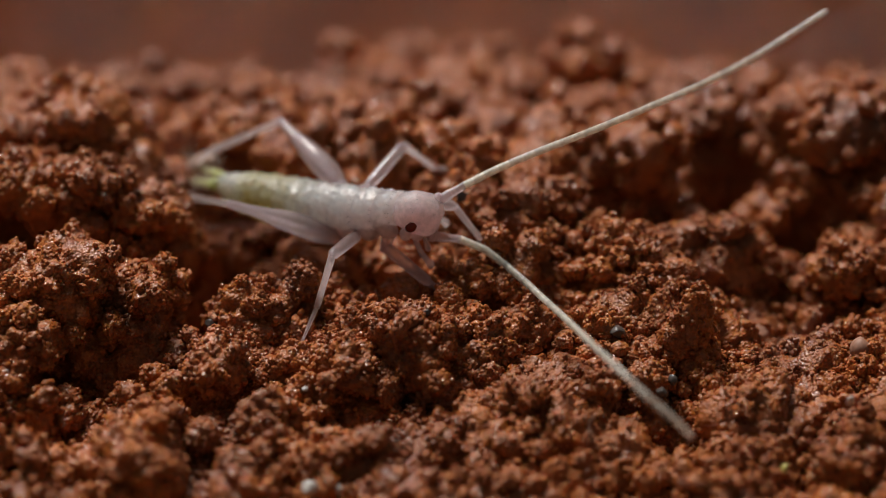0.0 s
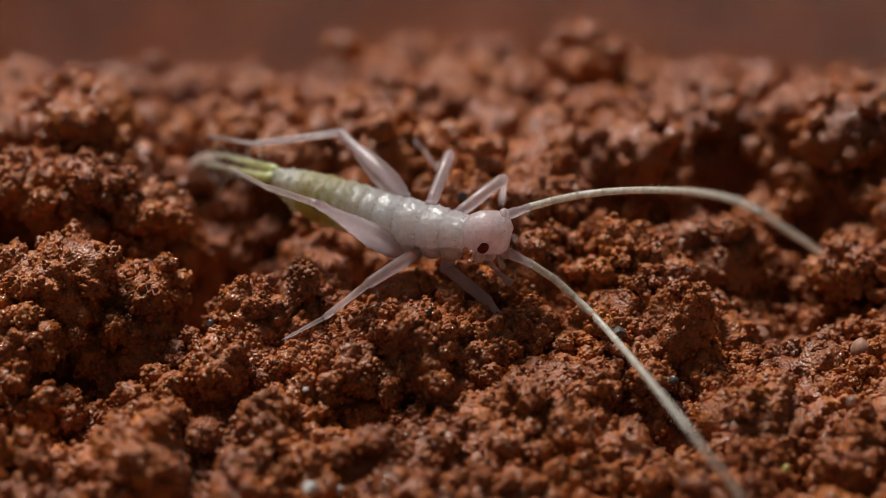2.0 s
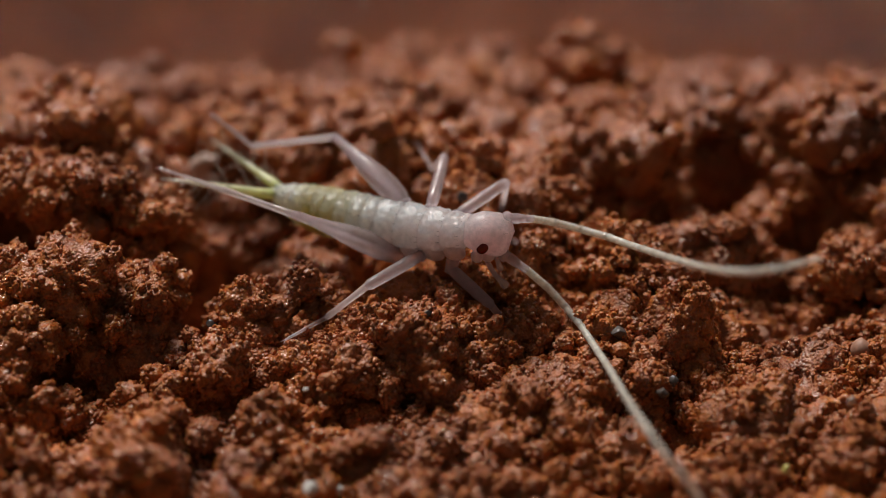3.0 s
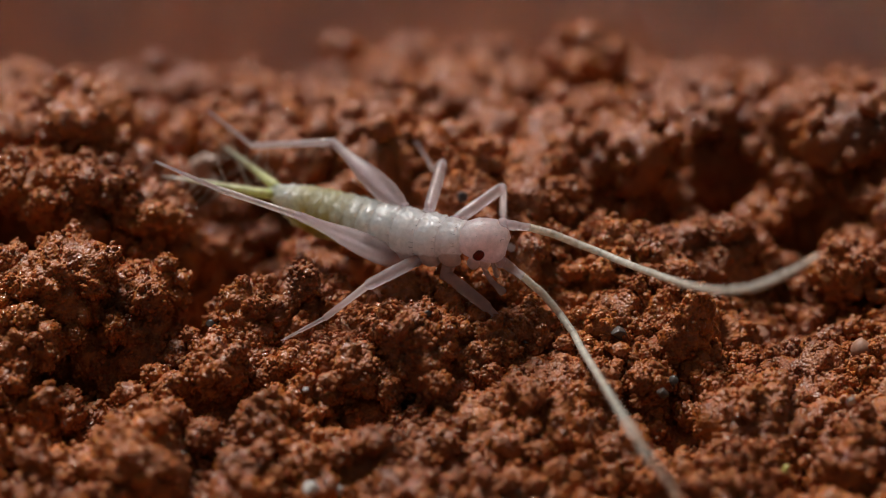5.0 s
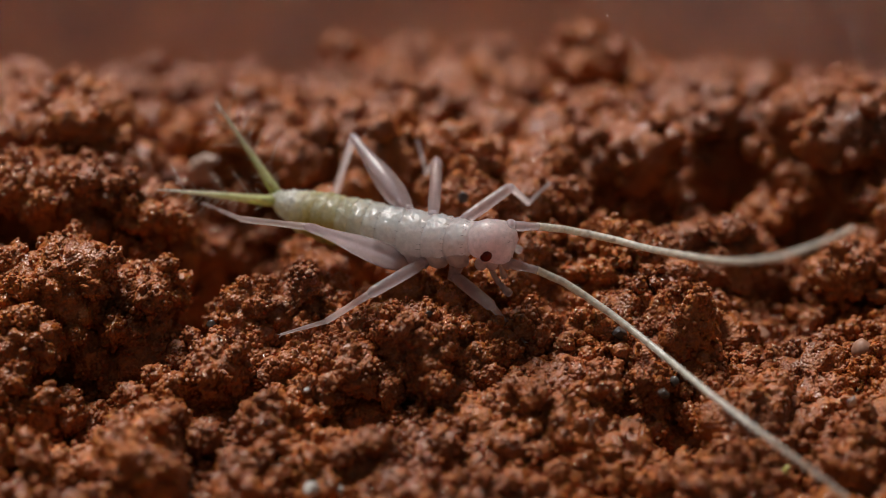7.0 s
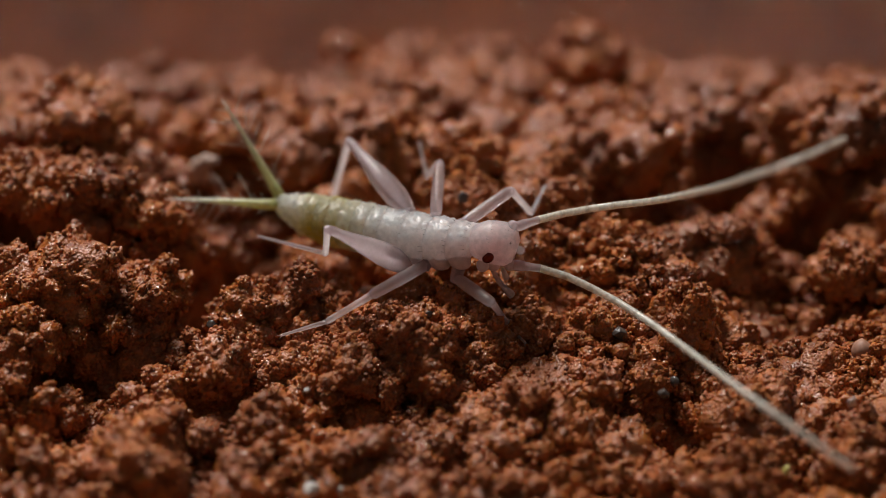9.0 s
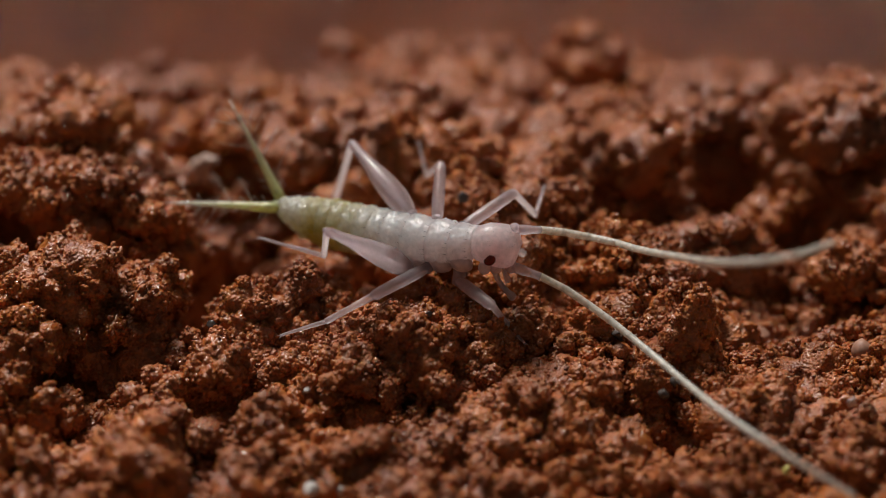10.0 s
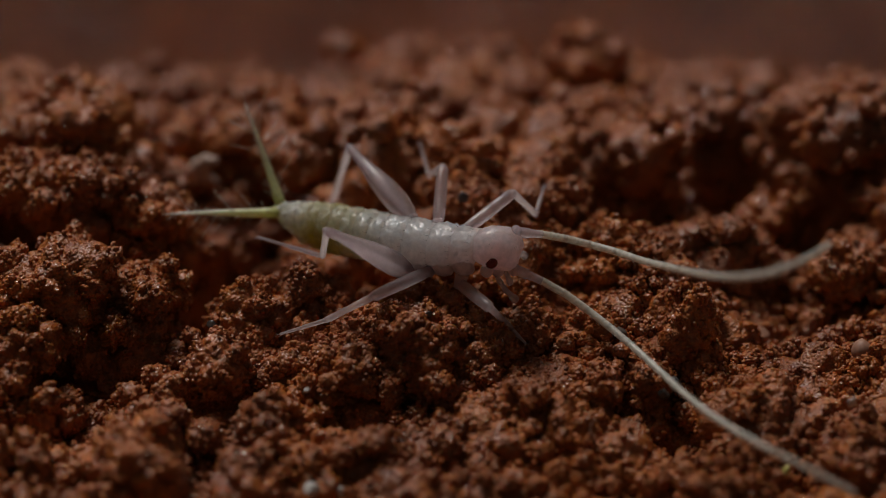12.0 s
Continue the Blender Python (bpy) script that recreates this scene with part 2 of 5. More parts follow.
def make_ground():
    """The bed under the crumbs: pits and hollows show it."""
    xs = spaced(-12.5, 12.5, 0.075, -500, 500)
    ys = spaced(-10.6, 5.0, 0.072, -120, 5)
    step = 0.072
    while ys[-1] < 700:
        step *= 1.02 if ys[-1] < 14 else 1.18
        ys = np.append(ys, ys[-1] + step)
    gx, gy = np.meshgrid(xs, ys)
    x, y = gx.ravel(), gy.ravel()
    z = terrain(x, y) - 0.12
    e = 0.05
    n = np.stack([-(terrain(x + e, y) - 0.12 - z) / e, -(terrain(x, y + e) - 0.12 - z) / e, np.ones_like(z)], 1)
    n /= np.linalg.norm(n, axis=1)[:, None]
    p = np.stack([x, y, z], 1)
    near = (np.abs(x) < 13.5) & (y > -11.5) & (y < 15)
    p[near] = crumble(p[near], n[near], 11, ((1.7, 0.7), (0.8, 0.75), (0.36, 0.36), (0.16, 0.14)))
    w, h = len(xs), len(ys)
    i = np.arange(w * h).reshape(h, w)
    f = np.stack([i[:-1, :-1], i[:-1, 1:], i[1:, 1:], i[1:, :-1]], -1).reshape(-1, 4)
    SURFACE.append((p[near], n[near]))
    ob = new("ground", mesh_from("ground", p * MM, f, SOIL))
    return tagged(ob, "damp red-brown crumbly soil bed with pits", "soil", kind="structure")


def ball(subdiv):
    bm = bmesh.new()
    bmesh.ops.create_icosphere(bm, subdivisions=subdiv, radius=1.0)
    v = np.array([q.co[:] for q in bm.verts])
    f = np.array([[q.index for q in t.verts] for t in bm.faces])
    bm.free()
    return v, f


BALLS = {k: ball(k) for k in (1, 3, 4, 5)}


def joined(pieces):
    """One vertex and face array out of several."""
    at, verts, faces = 0, [], []
    for v, f in pieces:
        verts.append(v)
        faces.append(f + at)
        at += len(v)
    return np.concatenate(verts), np.concatenate(faces)


def studded(p, n, spots, size, rs):
    """Round grains of about that radius, half sunk into a surface at the given spots."""
    out = []
    for i in spots:
        v, f = BALLS[1]
        r = size * rs.uniform(0.55, 1.3)
        m = np.array(Euler(rs.uniform(0, 6, 3)).to_matrix())
        out.append((v @ m.T * r * rs.uniform(0.8, 1.2, 3) + p[i] + n[i] * r * rs.uniform(-0.3, 0.4), f))
    return out


def crumb_kinds(subdiv, count, grains, size, seed, rugged=((0.6, 0.45), (0.34, 0.32))):
    """Lumps about one unit in radius, covered with fused round grains of the given size."""
    out = []
    for k in range(count):
        v, f = BALLS[subdiv]
        rs = np.random.RandomState(seed + k)
        lump = 1.0 + 0.75 * (domes(v + 20 * k, 1.0, seed + 60 + k, 1.0) - 0.45)
        p = v * rs.uniform(0.75, 1.25, 3) * lump[:, None]
        w = crumble(p + 20 * k, v, seed + 70 + k, rugged) - 20 * k
        w *= 1.08 / np.abs(w).max()
        out.append(joined([(w, f)] + studded(w, v, rs.choice(len(v), grains), size, rs)))
    return out


# lumps by size: small, middling and large ones with their grains, and plain ones for where nothing is sharp
KINDS = {"small": crumb_kinds(3, 12, 20, 0.33, 300), "middling": crumb_kinds(3, 12, 40, 0.23, 400), "large": crumb_kinds(4, 12, 80, 0.16, 500),
         "plain": crumb_kinds(3, 12, 0, 0.1, 600, ((0.6, 0.6), (0.36, 0.5), (0.24, 0.25)))}
CRUMBS = {s: [mesh_from("crumb", v * MM, f, SOIL_CLUMP) for v, f in KINDS[s]] for s in KINDS}


def crumb_size(y, r):
    if not -6.9 < y < 2.8:
        return "plain"
    return "small" if r < 0.23 else "middling" if r < 0.36 else "large"

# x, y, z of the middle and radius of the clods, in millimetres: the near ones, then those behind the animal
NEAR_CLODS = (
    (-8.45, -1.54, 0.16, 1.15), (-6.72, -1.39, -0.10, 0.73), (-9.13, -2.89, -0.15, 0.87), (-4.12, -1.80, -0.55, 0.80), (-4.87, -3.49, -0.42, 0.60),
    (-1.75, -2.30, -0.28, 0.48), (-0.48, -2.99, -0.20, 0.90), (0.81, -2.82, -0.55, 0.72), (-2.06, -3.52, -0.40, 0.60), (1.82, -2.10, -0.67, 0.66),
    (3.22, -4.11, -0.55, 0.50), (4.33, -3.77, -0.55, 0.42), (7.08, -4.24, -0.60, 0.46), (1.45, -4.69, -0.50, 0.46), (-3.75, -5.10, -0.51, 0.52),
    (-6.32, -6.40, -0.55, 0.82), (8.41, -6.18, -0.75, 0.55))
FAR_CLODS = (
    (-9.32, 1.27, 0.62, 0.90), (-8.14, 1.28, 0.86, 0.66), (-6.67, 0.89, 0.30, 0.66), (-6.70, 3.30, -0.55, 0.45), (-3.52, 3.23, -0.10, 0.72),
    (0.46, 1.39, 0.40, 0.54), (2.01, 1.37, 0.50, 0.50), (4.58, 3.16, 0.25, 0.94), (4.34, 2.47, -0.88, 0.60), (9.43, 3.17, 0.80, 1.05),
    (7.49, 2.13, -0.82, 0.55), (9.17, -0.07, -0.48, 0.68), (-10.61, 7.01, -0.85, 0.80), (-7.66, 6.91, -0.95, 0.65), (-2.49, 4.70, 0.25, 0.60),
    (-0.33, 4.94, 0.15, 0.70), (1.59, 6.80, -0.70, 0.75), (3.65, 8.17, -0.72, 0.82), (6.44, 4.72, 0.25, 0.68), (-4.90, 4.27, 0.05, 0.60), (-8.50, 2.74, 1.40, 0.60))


def crumb_pose(place, size, rs):
    return Matrix.LocRotScale(Vector(place * MM), Euler(rs.uniform(0, 6, 3)), Vector(size * rs.uniform(0.85, 1.15, 3)))


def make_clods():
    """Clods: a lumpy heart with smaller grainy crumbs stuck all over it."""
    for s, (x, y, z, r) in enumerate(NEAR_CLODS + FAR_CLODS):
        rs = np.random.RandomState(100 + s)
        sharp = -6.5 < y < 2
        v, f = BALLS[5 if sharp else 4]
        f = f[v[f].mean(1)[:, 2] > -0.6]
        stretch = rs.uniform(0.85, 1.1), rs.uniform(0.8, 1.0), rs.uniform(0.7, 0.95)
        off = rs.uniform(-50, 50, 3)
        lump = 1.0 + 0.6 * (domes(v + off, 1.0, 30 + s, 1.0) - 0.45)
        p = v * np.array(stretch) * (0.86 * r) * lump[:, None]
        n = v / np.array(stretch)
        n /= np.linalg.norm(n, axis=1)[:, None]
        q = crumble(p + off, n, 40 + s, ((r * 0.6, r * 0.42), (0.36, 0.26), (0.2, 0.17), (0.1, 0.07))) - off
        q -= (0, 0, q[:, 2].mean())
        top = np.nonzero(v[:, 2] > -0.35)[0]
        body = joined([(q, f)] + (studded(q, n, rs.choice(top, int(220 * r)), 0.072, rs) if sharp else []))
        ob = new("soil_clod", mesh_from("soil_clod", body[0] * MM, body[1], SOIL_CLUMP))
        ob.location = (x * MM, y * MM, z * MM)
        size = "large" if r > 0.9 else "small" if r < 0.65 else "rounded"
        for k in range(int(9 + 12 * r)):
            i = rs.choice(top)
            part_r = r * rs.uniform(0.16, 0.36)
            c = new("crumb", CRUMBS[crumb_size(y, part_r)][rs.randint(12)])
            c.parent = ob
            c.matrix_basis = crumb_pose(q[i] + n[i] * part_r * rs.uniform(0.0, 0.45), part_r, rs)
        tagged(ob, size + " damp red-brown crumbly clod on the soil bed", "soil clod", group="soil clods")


def make_flake():
    """A pointed flake of soil that stands on edge."""
    rs = np.random.RandomState(77)
    v, f = BALLS[5]
    rise = np.clip((v[:, 2] + 1) / 2, 0, 1)
    p = np.stack([v[:, 0] * 0.66 * (1.12 - rise) + 0.26 * rise, v[:, 1] * 0.34 * (1.1 - 0.7 * rise), v[:, 2] * 0.92], 1)
    q = crumble(p + 9, v, 640, ((0.5, 0.26), (0.3, 0.18), (0.16, 0.13), (0.09, 0.06))) - 9
    body = joined([(q, f)] + studded(q, v, rs.choice(len(q), 170), 0.065, rs))
    ob = new("soil_flake", mesh_from("soil_flake", body[0] * MM, body[1], SOIL_CLUMP))
    ob.matrix_basis = pose(5.22 * MM, -2.75 * MM, 0.10 * MM, -10, 8, 12)
    for k in range(12):
        i = rs.choice(np.nonzero(v[:, 2] > -0.4)[0])
        c = new("crumb", CRUMBS["small"][k])
        c.parent = ob
        c.matrix_basis = crumb_pose(q[i], rs.uniform(0.08, 0.15), rs)
    tagged(ob, "pointed flake of damp red-brown soil standing on edge", "soil flake")


def strewn():
    """Places and radii of the crumbs that cover the bed: they touch, and pile up on the higher ground."""
    rs = np.random.RandomState(9)
    cells, out = {}, []
    for n in range(26000):
        x, y = rs.uniform(-11.6, 11.6), rs.uniform(-8.6, 11.0)
        pile = float(swell(np.array([x]), np.array([y]), 2.6, 31)[0])
        calm = min(max((x - 2.0) / 2.0, 0.0), 1.0) if y < 0.5 else 0.0
        pile *= 1.0 - 0.75 * calm
        layer = 1 if n > 19000 else 0
        if layer and pile < 0.1:
            continue
        if pile < -0.45 and y > 0.5 and rs.rand() < 0.5:
            continue
        r = (0.13 + 0.30 * rs.rand() ** 1.7) * (1.0 + 0.35 * pile)
        if n < 1500:
            r = rs.uniform(0.3, 0.5)
        r *= 1.0 - 0.4 * calm
        if y > 3:
            r = max(r, 0.2) * 1.1
        i, j = int(x // 0.7), int(y // 0.7)
        tight = 0.62 if layer == 0 else 0.8
        near = [c for a in (-1, 0, 1) for b in (-1, 0, 1) for c in cells.get((layer, i + a, j + b), ())]
        if any((x - c[0]) ** 2 + (y - c[1]) ** 2 < (tight * (r + c[2])) ** 2 for c in near):
            continue
        cells.setdefault((layer, i, j), []).append((x, y, r))
        z = float(terrain(np.array([x]), np.array([y]))[0]) - 0.05
        out.append((x, y, z + r * (rs.uniform(-0.2, 0.45) if y < 1 else rs.uniform(-1.1, 0.6)) + layer * (0.22 + 0.25 * max(0.0, pile)) + 0.16 * pile + 0.12 * calm, r))
    return out


def make_crumbs(bed):
    """Crumbs over the bed: the nearest big ones are parts of it, the others too many to count."""
    rs = np.random.RandomState(5)
    verts, faces, at, singles = [], [], 0, 0
    for x, y, z, r in strewn():
        sharp = -6.8 < y < 1.5
        fine = crumb_size(y, r)
        if sharp and r > 0.25 and singles < 300 and -5.5 < y < -0.6:
            c = new("crumb", CRUMBS[fine][rs.randint(12)])
            c.parent = bed
            c.matrix_basis = crumb_pose(np.array((x, y, z)), r, rs)
            singles += 1
            continue
        v, f = KINDS[fine][rs.randint(12)]
        m = np.array(Euler(rs.uniform(0, 6, 3)).to_matrix())
        w = v @ m.T * r * rs.uniform(0.85, 1.15, 3)
        f = f[w[f].mean(1)[:, 2] > -0.45 * r]
        used, g = np.unique(f, return_inverse=True)
        verts.append(w[used] + (x, y, z))
        faces.append(g.reshape(-1, 3) + at)
        at += len(used)
    # single grains lying over the bed
    p, n = SURFACE[0]
    keep = np.nonzero((p[:, 1] < 2) & (p[:, 1] > -7) & (np.abs(p[:, 0]) < 11.5))[0]
    for v, f in studded(p, n, rs.choice(keep, 5000), 0.075, rs):
        verts.append(v)
        faces.append(f + at)
        at += len(v)
    ob = new("soil_crumbs", mesh_from("soil_crumbs", np.concatenate(verts) * MM, np.concatenate(faces), SOIL))
    tagged(ob, "loose grainy red-brown soil crumbs over the bed", "soil", kind="stuff")


soil_bed = make_ground()
make_clods()
make_flake()
make_crumbs(soil_bed)
# ---- the cricket nymph; its own space: x forward, y to its left, z up, in millimetres ----
def part(name, bm, material, parent, label=""):
    for v in bm.verts:
        v.co *= MM
    me = bpy.data.meshes.new(name)
    bmesh.ops.recalc_face_normals(bm, faces=bm.faces)
    bm.to_mesh(me)
    bm.free()
    for p in me.polygons:
        p.use_smooth = True
    me.materials.append(material)
    ob = new(name, me)
    ob.parent = parent
    return tagged(ob, label)


def loft(bm, rings, sides=24, ridge=0.0):
    """A closed skin over rings (x, y, z, half width, half height)."""
    loops = []
    for x, y, z, a, b in rings:
        loop = []
        for k in range(sides):
            t = 2 * math.pi * k / sides
            flat = 1.0 - ridge * max(0.0, -math.sin(t))
            loop.append(bm.verts.new((x, y + a * math.cos(t), z + b * math.sin(t) * flat)))
        loops.append(loop)
    for p, q in zip(loops, loops[1:]):
        for k in range(sides):
            bm.faces.new((p[k], p[(k + 1) % sides], q[(k + 1) % sides], q[k]))
    bm.faces.new(loops[0])
    bm.faces.new(loops[-1][::-1])
    return bm


def rod(bm, a, b, ra, rb, sides=6, ends=True):
    """A tapered rod from a to b with rounded ends."""
    a, b = Vector(a), Vector(b)
    d = (b - a)
    q = d.to_track_quat("X", "Z").to_matrix()
    steps = [(0, 0.55), (0.15, 0.9), (1, 1)] if ends else [(0, 1)]
    loops = []
    marks = [(a - d.normalized() * ra * (1 - f), ra * w) for f, w in steps] + [(b + d.normalized() * rb * (1 - f), rb * w) for f, w in reversed(steps)]
    for c, r in marks:
        loops.append([bm.verts.new(c + q @ Vector((0, r * math.cos(2 * math.pi * k / sides), r * math.sin(2 * math.pi * k / sides)))) for k in range(sides)])
    for p, s in zip(loops, loops[1:]):
        for k in range(sides):
            bm.faces.new((p[k], p[(k + 1) % sides], s[(k + 1) % sides], s[k]))
    bm.faces.new(loops[0])
    bm.faces.new(loops[-1][::-1])
    return bm


def blob(bm, centre, radii, subdiv=3, turn=None):
    out = bmesh.ops.create_icosphere(bm, subdivisions=subdiv, radius=1.0)["verts"]
    for v in out:
        c = Vector((v.co.x * radii[0], v.co.y * radii[1], v.co.z * radii[2]))
        v.co = (turn @ c if turn else c) + Vector(centre)
    return bm


def bristles(bm, roots, radius=0.006):
    for a, b in roots:
        rod(bm, a, b, radius, radius * 0.25, 4, ends=False)
    return bm


cricket = new("cricket_nymph")
tagged(cricket, "pale translucent cricket nymph with long feelers on soil", "insect")
cricket.empty_display_size = 0.002
JOINTED = {}


def body_line(x):
    """Middle height, half width, half height of the trunk at x."""
    knots = ((-3.62, -0.05, 0.2, 0.19), (-3.35, -0.17, 0.32, 0.34), (-2.9, -0.31, 0.45, 0.5), (-2.3, -0.37, 0.54, 0.55), (-1.5, -0.35, 0.55, 0.5),
             (-0.8, -0.32, 0.53, 0.48), (0, -0.29, 0.51, 0.46), (0.6, -0.23, 0.48, 0.43), (1, -0.14, 0.43, 0.4), (1.25, -0.03, 0.36, 0.36))
    for a, b in zip(knots, knots[1:]):
        if x <= b[0]:
            w = (x - a[0]) / (b[0] - a[0])
            w = w * w * (3 - 2 * w) * 0.4 + w * 0.6
            return [p + (q - p) * w for p, q in zip(a[1:], b[1:])]
    return knots[-1][1:]


def trunk_segment(name, x0, x1, label, lip=0.035):
    bm = bmesh.new()
    rings, n = [], 15
    for k in range(n):
        u = k / (n - 1)
        x = x0 + (x1 - x0) * u
        z, a, b = body_line(x)
        swell_out = (1.0 + lip * (0.5 - u) + lip * math.sin(math.pi * u)) * (0.97 if k == 0 else 1.0)
        rings.append((x, 0.0, z, a * swell_out, b * swell_out))
    first, last = rings[0], rings[-1]
    rings = [(first[0] + 0.03, 0, first[2], first[3] * 0.8, first[4] * 0.8)] + rings + [(last[0] + 0.03, 0, last[2], last[3] * 0.75, last[4] * 0.75)]
    loft(bm, rings, 72, 0.12)
    for v in bm.verts:
        out = Vector((0, v.co.y, v.co.z + 0.2)).normalized()
        v.co += out * (0.02 * noise.noise(v.co * 6.0) + 0.03 * noise.noise(v.co * 11.0) + 0.07 * max(0.0, noise.noise(v.co * 8.5 + Vector((3, 1, 8))) - 0.12))
    return part(name, bm, BODY, cricket, label)


rnd = random.Random(4)
cuts = [-3.62, -3.36, -3.10, -2.83, -2.55, -2.26, -1.96, -1.64, -1.30, -0.95]
for a, b in zip(cuts, cuts[1:]):
    trunk_segment("abdomen_segment", a - 0.03, b, "yellowish translucent abdomen ring" if a < -1.6 else "whitish translucent abdomen ring", 0.06)
trunk_segment("hind_thorax", -0.99, -0.42, "milky white thorax plate with a soft lobed edge", 0.07)
trunk_segment("middle_thorax", -0.46, 0.18, "milky white thorax plate with a soft lobed edge", 0.07)
trunk_segment("front_thorax", 0.13, 0.72, "milky white thorax plate with a soft lobed edge", 0.07)
trunk_segment("neck_shield", 0.67, 1.22, "milky pinkish shield behind the head", 0.03)
bm = bmesh.new()
for side in (-1, 1):
    blob(bm, (-3.62, 0.12 * side, 0.06), (0.13, 0.11, 0.11), 2)
blob(bm, (-3.66, 0, -0.02), (0.16, 0.17, 0.12), 2)
part("abdomen_tip", bm, TAIL, cricket, "greenish lobed abdomen tip")

for x, name in ((-0.70, "hind"), (-0.12, "middle"), (0.44, "front"), (0.95, "neck")):
    z, a, b = body_line(x)
    for side in (-1, 1):
        bm = bmesh.new()
        blob(bm, (x - 0.02, a * 0.80 * side, z - b * 0.56), (0.27, 0.18, 0.28), 3)
        blob(bm, (x - 0.13, a * 0.84 * side, z - b * 0.74), (0.14, 0.12, 0.17), 3)
        blob(bm, (x + 0.12, a * 0.82 * side, z - b * 0.70), (0.13, 0.12, 0.16), 3)
        part("side_lobe", bm, LOBE, cricket, "soft pinkish side lobe of the thorax")

# rows of short dark bristles across the thorax plates
bm = bmesh.new()
for x in (-1.30, -0.95, -0.42, 0.15, 0.68, 1.15):
    z, a, b = body_line(x)
    for k in range(11):
        t = math.pi * (-0.12 + 1.14 * k / 10) + rnd.uniform(-0.1, 0.1)
        y, h = a * 1.05 * math.cos(t), z + b * 1.05 * math.sin(t)
        bristles(bm, [((x, y, h), (x - rnd.uniform(0.06, 0.11), y * 1.04, h + 0.03 * math.sin(t)))], 0.0045)
part("back_bristles", bm, DARK_HAIR, cricket, "short dark bristles in rows")

# head
HEAD_AT = Vector((1.2, 0.0, 0.0))
bm = bmesh.new()
loft(bm, [(-0.08, 0, 0, 0.26, 0.26), (-0.02, 0, 0, 0.36, 0.35), (0.10, 0, 0.0, 0.43, 0.42), (0.28, 0, 0.02, 0.49, 0.50), (0.46, 0, 0.0, 0.51, 0.51),
          (0.62, 0, -0.03, 0.51, 0.49), (0.76, 0, -0.04, 0.49, 0.46), (0.87, 0, -0.05, 0.46, 0.42), (0.94, 0, -0.06, 0.38, 0.34), (0.97, 0, -0.06, 0.20, 0.18)], 48)
BROWS = ((Vector((0.62, 0.26, 0.32)), 0.10), (Vector((0.62, -0.18, 0.36)), 0.09), (Vector((0.93, 0.05, 0.1)), 0.09), (Vector((0.30, -0.40, 0.20)), 0.05))
for v in bm.verts:
    v.co = Vector((v.co.x, v.co.y * 0.95, v.co.z * 0.95))
    rise = sum(h * math.exp(-(v.co - c).length_squared / 0.035) for c, h in BROWS)
    v.co += v.co.normalized() * (rise - 0.02 + 0.03 * noise.noise(v.co * 5.0) + 0.02 * noise.noise(v.co * 10.0))
head = part("head", bm, HEAD, cricket, "pinkish translucent rounded head")
for side in (-1, 1):
    bm = bmesh.new()
    blob(bm, (0.42, (0.41 if side > 0 else -0.445), 0.05), (0.125, 0.10, 0.19), 3, Euler((0, 0.35, 0)).to_matrix())
    part("eye", bm, EYE_RED, head, "small dark red oval eye")
    bm = bmesh.new()
    blob(bm, (0.30, 0.40 * side, -0.36), (0.14, 0.12, 0.20), 3)
    blob(bm, (0.52, 0.28 * side, -0.46), (0.15, 0.13, 0.16), 3)
    part("cheek", bm, LOBE, head, "milky lobed mouthpart")
    # palps: a jointed one with a swollen tip and a shorter one
    bm = bmesh.new()
    knots = [(0.50, 0.34, -0.52), (0.60, 0.42, -0.66), (0.72, 0.50, -0.80), (0.82, 0.55, -0.86), (0.95, 0.58, -1.0)]
    knots = [(x, y * side, z) for x, y, z in knots]
    for i, (a, b) in enumerate(zip(knots, knots[1:])):
        rod(bm, a, b, 0.05, 0.065 if i < 3 else 0.095, 10)
    part("long_palp", bm, PALP, head, "clear jointed palp with a swollen tip")
    bm = bmesh.new()
    rod(bm, (0.66, 0.20 * side, -0.50), (0.74, 0.26 * side, -0.64), 0.04, 0.05, 10)
    rod(bm, (0.74, 0.26 * side, -0.64), (0.80, 0.30 * side, -0.80), 0.05, 0.075, 10)
    part("short_palp", bm, PALP, head, "short clear palp")
bm = bmesh.new()
blob(bm, (0.78, 0, -0.42), (0.16, 0.24, 0.16), 3)
part("lip", bm, LOBE, head, "milky rounded upper lip")
bm = bmesh.new()
for k in range(26):
    t, u = rnd.uniform(-0.9, 0.9), rnd.uniform(0.3, 0.9)
    y, z = 0.45 * math.sin(t) * (1.1 - u * 0.4), 0.45 * math.cos(t) * (1.15 - u * 0.4)
    bristles(bm, [((u, y, z), (u + 0.07, y * 1.15, z * 1.12))], 0.005)
part("face_bristles", bm, DARK_HAIR, head, "fine short face bristles")

# feelers: sixteen short rigid pieces each
SOCKET = {"left": Vector((0.86, 0.30, 0.27)), "right": Vector((0.93, -0.30, -0.285))}
PIECES, PIECE = 16, 770 * 0.012755 / 16


for side, at in SOCKET.items():
    bm = bmesh.new()
    blob(bm, at + Vector((-0.05, 0, 0)), (0.13, 0.15, 0.15), 3)
    part("feeler_socket", bm, LEG, head, "glassy rounded feeler socket")


